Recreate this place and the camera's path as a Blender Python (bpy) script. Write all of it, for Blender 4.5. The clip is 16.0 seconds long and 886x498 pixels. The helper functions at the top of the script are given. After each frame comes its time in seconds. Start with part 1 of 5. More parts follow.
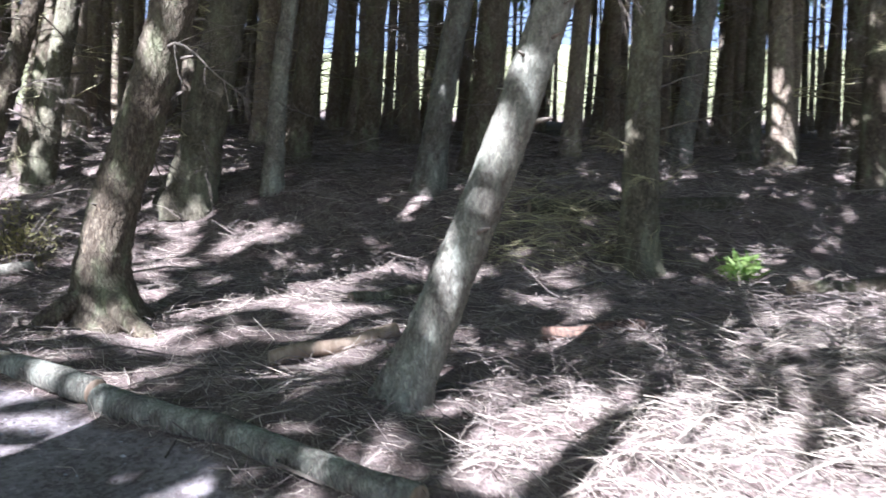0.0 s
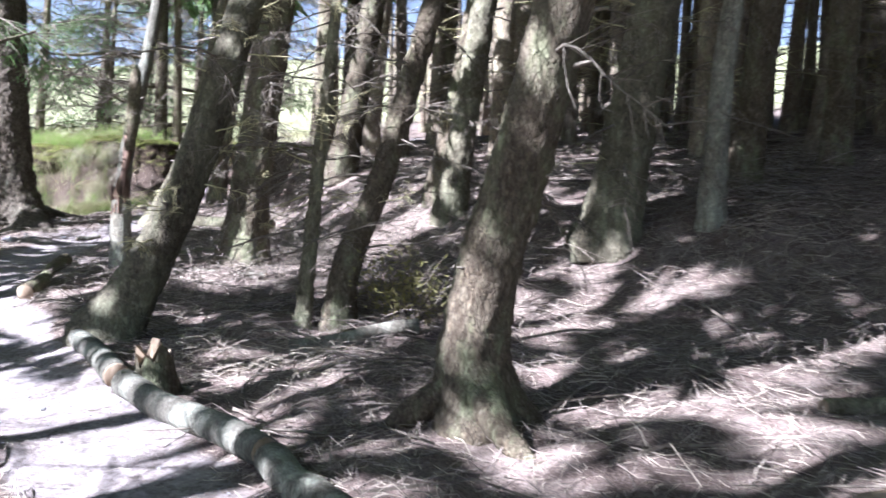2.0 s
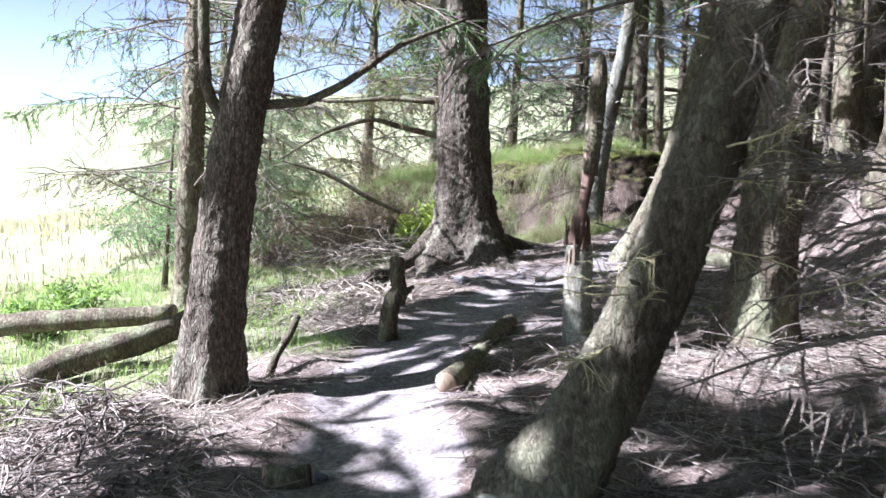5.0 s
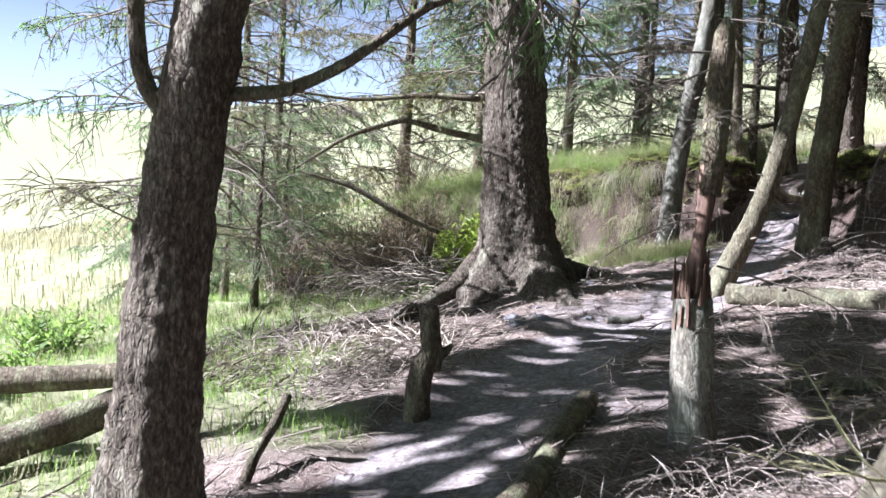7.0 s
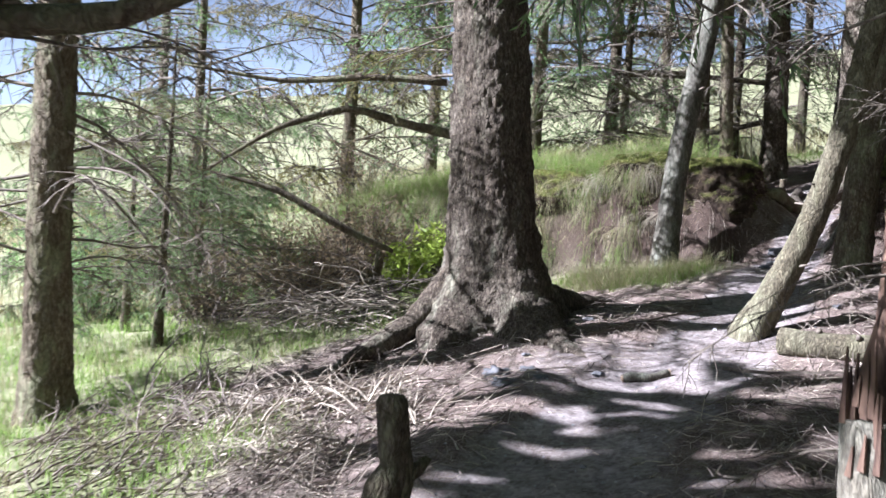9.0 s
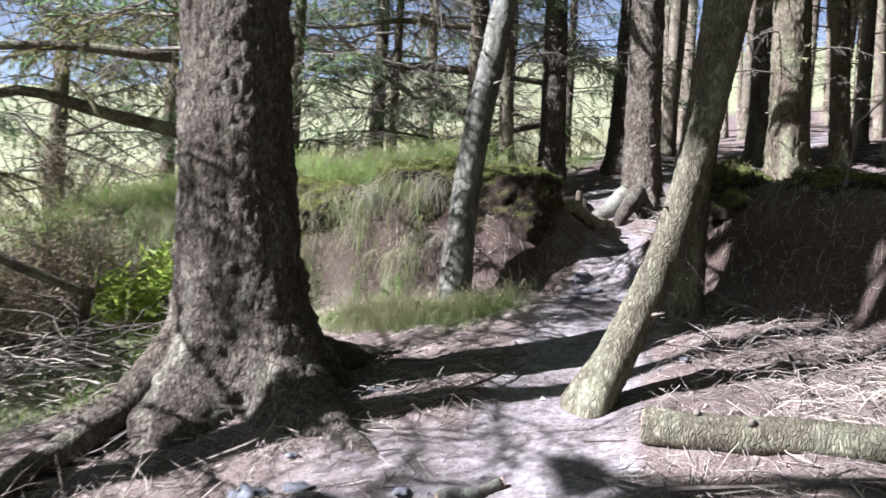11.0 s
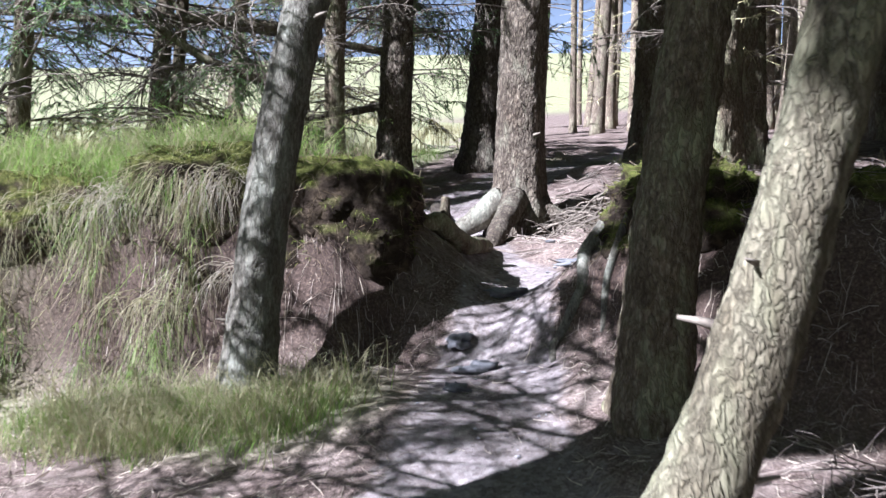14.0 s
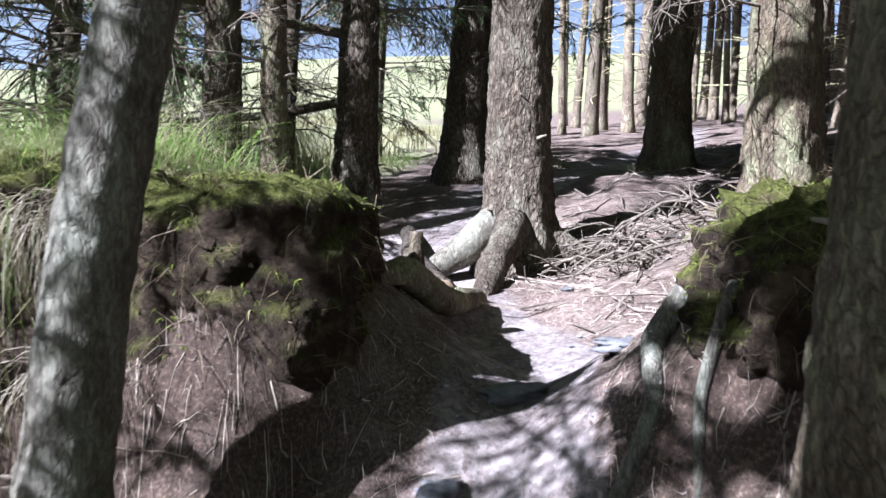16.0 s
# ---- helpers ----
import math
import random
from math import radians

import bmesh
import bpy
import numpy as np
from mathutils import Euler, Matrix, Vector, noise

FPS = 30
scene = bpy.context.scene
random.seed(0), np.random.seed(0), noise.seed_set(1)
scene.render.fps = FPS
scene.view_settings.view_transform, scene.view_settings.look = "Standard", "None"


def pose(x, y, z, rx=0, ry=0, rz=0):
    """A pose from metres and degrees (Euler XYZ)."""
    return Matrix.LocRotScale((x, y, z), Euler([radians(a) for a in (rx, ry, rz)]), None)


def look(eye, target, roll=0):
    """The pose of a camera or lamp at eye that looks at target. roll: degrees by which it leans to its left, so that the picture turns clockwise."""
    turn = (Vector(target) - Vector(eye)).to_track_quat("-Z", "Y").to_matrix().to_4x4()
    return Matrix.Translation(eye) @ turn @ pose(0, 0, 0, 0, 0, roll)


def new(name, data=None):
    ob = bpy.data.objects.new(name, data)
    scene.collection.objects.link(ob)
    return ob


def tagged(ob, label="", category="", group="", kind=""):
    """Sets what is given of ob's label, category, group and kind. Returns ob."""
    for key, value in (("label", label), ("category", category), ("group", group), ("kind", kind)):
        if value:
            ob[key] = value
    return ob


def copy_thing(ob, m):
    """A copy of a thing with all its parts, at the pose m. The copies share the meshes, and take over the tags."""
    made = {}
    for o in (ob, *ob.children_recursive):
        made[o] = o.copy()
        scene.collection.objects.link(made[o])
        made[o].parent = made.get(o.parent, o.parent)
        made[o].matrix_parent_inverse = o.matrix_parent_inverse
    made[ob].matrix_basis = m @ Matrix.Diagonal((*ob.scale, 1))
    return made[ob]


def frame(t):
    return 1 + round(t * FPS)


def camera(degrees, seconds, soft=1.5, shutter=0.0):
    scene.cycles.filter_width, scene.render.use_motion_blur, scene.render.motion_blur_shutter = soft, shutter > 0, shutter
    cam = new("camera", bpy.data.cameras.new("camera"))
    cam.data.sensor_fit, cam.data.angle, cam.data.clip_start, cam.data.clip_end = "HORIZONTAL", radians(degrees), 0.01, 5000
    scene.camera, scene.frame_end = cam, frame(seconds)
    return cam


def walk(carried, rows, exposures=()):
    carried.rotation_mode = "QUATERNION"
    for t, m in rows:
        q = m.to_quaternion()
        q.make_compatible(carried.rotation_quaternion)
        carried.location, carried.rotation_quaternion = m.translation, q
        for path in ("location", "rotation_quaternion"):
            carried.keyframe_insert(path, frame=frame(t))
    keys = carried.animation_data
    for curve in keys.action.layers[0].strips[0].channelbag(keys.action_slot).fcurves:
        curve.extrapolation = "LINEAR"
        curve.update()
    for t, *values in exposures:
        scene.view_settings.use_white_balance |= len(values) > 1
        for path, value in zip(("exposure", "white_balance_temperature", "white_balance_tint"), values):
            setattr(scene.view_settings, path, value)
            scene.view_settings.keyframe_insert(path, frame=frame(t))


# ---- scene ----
cam = camera(51.5, 16.0, soft=1.5, shutter=0.4)
METRES, EYE, TILT, LEAN, TURN = 17.2, 1.5, 7.6, 1.3, 0.0
ROWS = [
    (0.0, 0.0, 0.0, 0.0, 0.22, -8.81, -1.4),
    (0.5, 0.0019, 0.0316, 0.0017, 5.69, -8.89, -0.7),
    (1.0, 0.0012, 0.0609, 0.0033, 13.22, -8.83, 0.47),
    (1.5, -0.0077, 0.0892, 0.0035, 21.3, -8.63, 1.49),
    (2.0, -0.0173, 0.1164, 0.0045, 27.3, -8.43, 2.16),
    (2.5, -0.0308, 0.1431, 0.0037, 33.31, -8.16, 3.06),
    (3.0, -0.0508, 0.1693, 0.0044, 38.27, -7.87, 3.6),
    (3.5, -0.0732, 0.1943, 0.0054, 42.33, -7.64, 4.06),
    (4.0, -0.0974, 0.2151, 0.0074, 46.51, -7.25, 4.45),
    (4.5, -0.1195, 0.2368, 0.0079, 50.73, -6.84, 5.08),
    (5.0, -0.1472, 0.2551, 0.0066, 56.47, -6.27, 5.66),
    (7.5, -0.2763, 0.3358, 0.0082, 59.23, -5.74, 5.93),
    (8.0, -0.3048, 0.35, 0.0072, 59.08, -5.81, 5.84),
    (10.5, -0.4332, 0.4319, 0.0132, 44.37, -7.16, 4.37),
    (11.0, -0.4555, 0.4538, 0.0114, 40.27, -7.59, 4.06),
    (11.5, -0.4777, 0.4765, 0.0099, 36.72, -7.87, 3.59),
    (12.0, -0.4963, 0.5023, 0.0072, 33.93, -8.16, 3.34),
    (12.5, -0.5164, 0.5264, 0.0045, 33.25, -8.26, 3.22),
    (13.0, -0.5343, 0.552, 0.0004, 31.68, -8.36, 3.04),
    (13.5, -0.5521, 0.5811, -0.001, 30.2, -8.49, 2.95),
    (14.0, -0.5707, 0.6076, 0.0011, 29.58, -8.49, 2.78),
    (14.5, -0.5862, 0.6384, -0.0011, 29.15, -8.58, 2.8),
    (15.0, -0.6037, 0.6649, -0.0009, 28.79, -8.59, 2.77),
    (15.5, -0.617, 0.6897, -0.001, 28.55, -8.45, 2.75),
    (16.0, -0.6303, 0.7173, -0.0014, 28.27, -8.46, 2.81),
]
walk(cam, [(t, pose(0, 0, EYE, TILT, LEAN, TURN) @ pose(METRES * x, METRES * y, METRES * z, 90 + pitch, roll, yaw)) for t, x, y, z, yaw, pitch, roll in ROWS],
     exposures=((0.0, 2.9, 5250, 18), (1.5, 2.9, 5250, 18), (5.0, 2.75, 5250, 18), (8.0, 2.4, 5400, 18), (11.0, 2.2, 5400, 18), (16.0, 2.3, 5250, 18)))

# ---- light ----
SUN_ELEVATION, SUN_HEADING = radians(40), radians(-29)
ray_way = Vector((-math.sin(SUN_HEADING) * math.cos(SUN_ELEVATION), math.cos(SUN_HEADING) * math.cos(SUN_ELEVATION), -math.sin(SUN_ELEVATION)))
sun = new("sun", bpy.data.lights.new("sun", "SUN"))
sun.data.energy, sun.data.angle, sun.data.color = 5.0, radians(0.5), (1.0, 0.96, 0.9)
sun.matrix_world = look((0, 0, 60), Vector((0, 0, 60)) + ray_way)
world = bpy.data.worlds.new("sky")
scene.world = world
world.use_nodes = True
sky_nodes, sky_links = world.node_tree.nodes, world.node_tree.links
sky_tex = sky_nodes.new("ShaderNodeTexSky")
sky_tex.sky_type, sky_tex.sun_disc = "NISHITA", False
sky_tex.sun_elevation = SUN_ELEVATION
sky_tex.sun_rotation = math.atan2(-ray_way.x, -ray_way.y)
sky_tex.air_density, sky_tex.dust_density = 0.7, 1.2
sky_links.new(sky_tex.outputs[0], sky_nodes["Background"].inputs[0])
sky_nodes["Background"].inputs[1].default_value = 0.017
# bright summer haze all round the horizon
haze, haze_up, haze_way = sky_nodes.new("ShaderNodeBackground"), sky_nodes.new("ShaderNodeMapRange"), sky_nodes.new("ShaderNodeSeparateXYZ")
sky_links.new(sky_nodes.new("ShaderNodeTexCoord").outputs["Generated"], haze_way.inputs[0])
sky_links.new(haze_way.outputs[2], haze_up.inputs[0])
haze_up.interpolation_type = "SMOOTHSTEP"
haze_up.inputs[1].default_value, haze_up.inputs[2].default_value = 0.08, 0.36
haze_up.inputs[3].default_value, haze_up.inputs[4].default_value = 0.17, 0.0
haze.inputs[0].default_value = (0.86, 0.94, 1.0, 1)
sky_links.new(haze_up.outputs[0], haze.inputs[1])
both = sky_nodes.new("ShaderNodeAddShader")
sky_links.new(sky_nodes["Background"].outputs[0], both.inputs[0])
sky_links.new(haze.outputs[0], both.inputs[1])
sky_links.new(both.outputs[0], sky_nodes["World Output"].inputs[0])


# ---- materials ----
def fresh(name, rough=0.9, spec=0.2):
    m = bpy.data.materials.new(name)
    m.use_nodes = True
    b = m.node_tree.nodes["Principled BSDF"]
    b.inputs["Roughness"].default_value = rough
    b.inputs["Specular IOR Level"].default_value = spec
    return m, m.node_tree.nodes, m.node_tree.links, b


def where(nodes, links, stretch=(1, 1, 1), kind="Object"):
    c, mp = nodes.new("ShaderNodeTexCoord"), nodes.new("ShaderNodeMapping")
    mp.inputs["Scale"].default_value = stretch
    links.new(c.outputs[kind], mp.inputs["Vector"])
    return mp.outputs[0]


def cloud(nodes, links, vec, scale, detail=4.0, rough=0.6, lo=None, hi=None):
    n = nodes.new("ShaderNodeTexNoise")
    n.inputs["Scale"].default_value, n.inputs["Detail"].default_value, n.inputs["Roughness"].default_value = scale, detail, rough
    links.new(vec, n.inputs["Vector"])
    if lo is None:
        return n.outputs[0]
    r = nodes.new("ShaderNodeMapRange")
    r.inputs[1].default_value, r.inputs[2].default_value = lo, hi
    links.new(n.outputs[0], r.inputs[0])
    return r.outputs[0]


def ramp(nodes, links, fac, stops):
    r = nodes.new("ShaderNodeValToRGB")
    while len(r.color_ramp.elements) < len(stops):
        r.color_ramp.elements.new(0.5)
    for e, (p, c) in zip(r.color_ramp.elements, stops):
        e.position, e.color = p, (*c, 1)
    links.new(fac, r.inputs[0])
    return r.outputs[0]


def blend(nodes, links, fac, a, b, how="MIX"):
    m = nodes.new("ShaderNodeMix")
    m.data_type, m.blend_type = "RGBA", how
    if isinstance(fac, float):
        m.inputs[0].default_value = fac
    else:
        links.new(fac, m.inputs[0])
    for s, v in ((m.inputs[6], a), (m.inputs[7], b)):
        if isinstance(v, tuple):
            s.default_value = (*v, 1)
        else:
            links.new(v, s)
    return m.outputs[2]


def relief(nodes, links, b, height, strength, depth):
    n = nodes.new("ShaderNodeBump")
    n.inputs["Strength"].default_value, n.inputs["Distance"].default_value = strength, depth
    links.new(height, n.inputs["Height"])
    links.new(n.outputs[0], b.inputs["Normal"])


def bark_material(name, dark, mid, light, lichen, lichen_lo, plate=40.0, depth=0.02):
    """Scaly bark: plates with dark cracks, a grain, and patches of lichen."""
    m, n, l, b = fresh(name, 0.92, 0.15)
    v = where(n, l, (1, 1, 0.4))
    wob = n.new("ShaderNodeMix")
    wob.data_type = "RGBA"
    wob.inputs[0].default_value = 0.09
    nz = n.new("ShaderNodeTexNoise")
    nz.inputs["Scale"].default_value, nz.inputs["Detail"].default_value = 22, 4
    l.new(v, nz.inputs["Vector"])
    l.new(v, wob.inputs[6])
    l.new(nz.outputs[1], wob.inputs[7])
    vor = n.new("ShaderNodeTexVoronoi")
    vor.feature = "DISTANCE_TO_EDGE"
    vor.inputs["Scale"].default_value = plate
    l.new(wob.outputs[2], vor.inputs["Vector"])
    flake = n.new("ShaderNodeTexVoronoi")
    flake.inputs["Scale"].default_value = plate
    l.new(wob.outputs[2], flake.inputs["Vector"])
    crack = n.new("ShaderNodeMapRange")
    crack.inputs[2].default_value = 0.22
    l.new(vor.outputs[0], crack.inputs[0])
    grain = cloud(n, l, v, 55, 5, 0.7)
    stain = cloud(n, l, v, 3.0, 5, 0.65)
    col = ramp(n, l, grain, [(0.3, dark), (0.5, mid), (0.72, light)])
    col = blend(n, l, cloud(n, l, v, 5.5, 6, 0.7, lichen_lo, lichen_lo + 0.16), col, lichen)
    own_flake = n.new("ShaderNodeSeparateColor")
    l.new(flake.outputs["Color"], own_flake.inputs[0])
    col = blend(n, l, 1.0, col, ramp(n, l, own_flake.outputs[0], [(0.0, (0.74, 0.72, 0.7)), (0.7, (1.0, 1.0, 1.0)), (1.0, (1.22, 1.2, 1.17))]), "MULTIPLY")
    tone = ramp(n, l, stain, [(0.3, (0.6, 0.55, 0.5)), (0.65, (1.1, 1.1, 1.05))])
    col = blend(n, l, 1.0, col, tone, "MULTIPLY")
    rnd = n.new("ShaderNodeObjectInfo")
    own = ramp(n, l, rnd.outputs["Random"], [(0.0, (0.72, 0.7, 0.68)), (1.0, (1.15, 1.12, 1.05))])
    col = blend(n, l, 1.0, col, own, "MULTIPLY")
    inv = n.new("ShaderNodeMapRange")
    inv.inputs[3].default_value, inv.inputs[4].default_value = 0.4, 0.0
    l.new(crack.outputs[0], inv.inputs[0])
    col = blend(n, l, inv.outputs[0], col, tuple(c * 0.45 for c in dark))
    l.new(col, b.inputs["Base Color"])
    hsum = n.new("ShaderNodeMath")
    hsum.operation = "MULTIPLY_ADD"
    hsum.inputs[1].default_value = 0.45
    l.new(grain, hsum.inputs[0])
    l.new(crack.outputs[0], hsum.inputs[2])
    relief(n, l, b, hsum.outputs[0], 0.9, depth * 0.35)
    return m


BARK = bark_material("spruce_bark", (0.064, 0.048, 0.037), (0.149, 0.126, 0.097), (0.268, 0.246, 0.201), (0.223, 0.238, 0.156), 0.48)
BARK_BIG = bark_material("old_spruce_bark", (0.04, 0.03, 0.026), (0.115, 0.098, 0.083), (0.28, 0.255, 0.22), (0.24, 0.24, 0.195), 0.55, 30.0, 0.03)
BARK_MOSSY = bark_material("mossy_bark", (0.060, 0.052, 0.037), (0.156, 0.145, 0.112), (0.283, 0.268, 0.209), (0.226, 0.228, 0.165), 0.45, 44.0)
BARK_GREY = bark_material("grey_dead_bark", (0.074, 0.067, 0.060), (0.193, 0.186, 0.163), (0.312, 0.312, 0.283), (0.298, 0.312, 0.275), 0.45, 50.0, 0.008)
# spruce bark made paler: the lit look of distant trunks is in the colour
BARK_FAR_LIT = bark_material("far_lit_bark", (0.128, 0.101, 0.082), (0.239, 0.202, 0.165), (0.386, 0.348, 0.303), (0.331, 0.331, 0.230), 0.5, 30.0)


def plain_material(name, stops, scale, rough=0.9, bump=0.4, depth=0.004, vary=0.3, spec=0.2, stretch=(1, 1, 1)):
    m, n, l, b = fresh(name, rough, spec)
    v = where(n, l, stretch)
    g = cloud(n, l, v, scale, 5, 0.65)
    col = ramp(n, l, g, stops)
    geo = n.new("ShaderNodeNewGeometry")
    isle = ramp(n, l, geo.outputs["Random Per Island"], [(0.0, (1 - vary,) * 3), (1.0, (1 + vary,) * 3)])
    col = blend(n, l, 1.0, col, isle, "MULTIPLY")
    l.new(col, b.inputs["Base Color"])
    if bump:
        relief(n, l, b, g, bump, depth)
    return m


TWIG = plain_material("dead_twig", [(0.3, (0.07, 0.055, 0.045)), (0.7, (0.2, 0.17, 0.135))], 30, vary=0.45)
TWIG_PALE = plain_material("bleached_twig", [(0.3, (0.22, 0.18, 0.14)), (0.7, (0.46, 0.4, 0.32))], 30, vary=0.5)
TWIG_LICHEN = plain_material("lichen_twig", [(0.3, (0.24, 0.21, 0.11)), (0.7, (0.5, 0.46, 0.26))], 22, vary=0.35)
STICK = plain_material("forest_stick", [(0.3, (0.1, 0.078, 0.065)), (0.7, (0.28, 0.235, 0.2))], 18, vary=0.6)
WOOD_CUT = plain_material("cut_wood", [(0.3, (0.16, 0.11, 0.07)), (0.7, (0.32, 0.25, 0.18))], 20, stretch=(1, 1, 0.2))
WOOD_RED = plain_material("split_heartwood", [(0.35, (0.035, 0.022, 0.018)), (0.65, (0.19, 0.12, 0.085))], 34, stretch=(1, 1, 0.15))
STONE = plain_material("grey_stone", [(0.3, (0.06, 0.06, 0.065)), (0.7, (0.18, 0.178, 0.185))], 12, rough=0.8, bump=0.6, depth=0.01, vary=0.2)
PEBBLE = plain_material("pebble", [(0.3, (0.12, 0.115, 0.12)), (0.7, (0.32, 0.31, 0.315))], 20, rough=0.8, vary=0.5, bump=0)
MOSS = plain_material("moss", [(0.3, (0.05, 0.07, 0.012)), (0.6, (0.15, 0.18, 0.03)), (0.8, (0.24, 0.24, 0.06))], 25, rough=1.0, bump=0.8, depth=0.02)


def leaf_material(name, a, b_col, through_col, vary=0.35):
    m, n, l, b = fresh(name, 0.6, 0.25)
    geo = n.new("ShaderNodeNewGeometry")
    col = ramp(n, l, geo.outputs["Random Per Island"], [(0.0, a), (1.0, b_col)])
    l.new(col, b.inputs["Base Color"])
    tr = n.new("ShaderNodeBsdfTranslucent")
    tr.inputs[0].default_value = (*through_col, 1)
    mx = n.new("ShaderNodeMixShader")
    mx.inputs[0].default_value = 0.5
    out = n["Material Output"]
    l.new(b.outputs[0], mx.inputs[1])
    l.new(tr.outputs[0], mx.inputs[2])
    l.new(mx.outputs[0], out.inputs[0])
    return m


NEEDLES = leaf_material("green_needles", (0.05, 0.085, 0.04), (0.13, 0.19, 0.085), (0.22, 0.34, 0.12))
NEEDLES_DRY = leaf_material("dry_needles", (0.11, 0.1, 0.04), (0.2, 0.18, 0.08), (0.24, 0.22, 0.08))
GRASS = leaf_material("green_grass", (0.07, 0.13, 0.025), (0.2, 0.25, 0.08), (0.24, 0.36, 0.08))
STRAW = leaf_material("straw_grass", (0.2, 0.19, 0.09), (0.42, 0.38, 0.24), (0.35, 0.32, 0.18))
HEATHER = leaf_material("brown_heather", (0.12, 0.085, 0.06), (0.33, 0.26, 0.17), (0.2, 0.15, 0.09))
FERN = leaf_material("yellow_green_fern", (0.14, 0.2, 0.03), (0.3, 0.34, 0.06), (0.35, 0.45, 0.08))


def ground_material():
    """Needle litter, worn path, grass and bare bank, laid out by where each one lies on the land."""
    m, n, l, b = fresh("forest_ground", 0.95, 0.15)
    v = where(n, l, (1, 1, 1))
    at = n.new("ShaderNodeVertexColor")
    at.layer_name = "cover"
    sep = n.new("ShaderNodeSeparateColor")
    l.new(at.outputs[0], sep.inputs[0])
    fine, mid_n, wide = cloud(n, l, v, 70, 5, 0.75), cloud(n, l, v, 11, 6, 0.7), cloud(n, l, v, 1.7, 5, 0.6)
    fibre = cloud(n, l, where(n, l, (16, 60, 16)), 3.0, 3, 0.7)
    litter = ramp(n, l, fine, [(0.3, (0.025, 0.018, 0.016)), (0.5, (0.105, 0.078, 0.067)), (0.72, (0.34, 0.28, 0.245))])
    litter = blend(n, l, cloud(n, l, v, 4.3, 6, 0.7, 0.45, 0.62), litter, ramp(n, l, fibre, [(0.35, (0.06, 0.045, 0.04)), (0.65, (0.34, 0.28, 0.245))]))
    soil = ramp(n, l, mid_n, [(0.3, (0.1, 0.083, 0.08)), (0.5, (0.24, 0.205, 0.2)), (0.72, (0.46, 0.415, 0.4))])
    grit = n.new("ShaderNodeTexVoronoi")
    grit.inputs["Scale"].default_value = 45
    l.new(v, grit.inputs["Vector"])
    soil = blend(n, l, cloud(n, l, v, 2.6, 6, 0.7, 0.42, 0.6), soil, ramp(n, l, fine, [(0.32, (0.05, 0.038, 0.034)), (0.52, (0.15, 0.118, 0.105)), (0.72, (0.36, 0.31, 0.28))]))
    soil = blend(n, l, 0.35, soil, ramp(n, l, grit.outputs["Color"], [(0.2, (0.07, 0.065, 0.065)), (0.8, (0.36, 0.34, 0.34))]))
    sward = ramp(n, l, mid_n, [(0.3, (0.09, 0.11, 0.045)), (0.5, (0.2, 0.21, 0.115)), (0.72, (0.32, 0.31, 0.21))])
    earth = ramp(n, l, fine, [(0.3, (0.018, 0.013, 0.011)), (0.55, (0.07, 0.05, 0.04)), (0.75, (0.22, 0.165, 0.125))])
    col = blend(n, l, sep.outputs[2], litter, earth)
    ragged = n.new("ShaderNodeMath")
    ragged.operation = "MULTIPLY_ADD"
    ragged.inputs[1].default_value = 0.8
    l.new(mid_n, ragged.inputs[0])
    l.new(sep.outputs[0], ragged.inputs[2])
    worn = n.new("ShaderNodeMapRange")
    worn.inputs[1].default_value, worn.inputs[2].default_value = 0.72, 1.05
    l.new(ragged.outputs[0], worn.inputs[0])
    col = blend(n, l, worn.outputs[0], col, soil)
    col = blend(n, l, sep.outputs[1], col, sward)
    tone = ramp(n, l, wide, [(0.3, (0.75, 0.72, 0.7)), (0.7, (1.15, 1.12, 1.1))])
    col = blend(n, l, 1.0, col, tone, "MULTIPLY")
    l.new(col, b.inputs["Base Color"])
    hs = n.new("ShaderNodeMath")
    hs.operation = "ADD"
    l.new(fine, hs.inputs[0])
    l.new(mid_n, hs.inputs[1])
    relief(n, l, b, hs.outputs[0], 0.7, 0.012)
    return m


GROUND = ground_material()


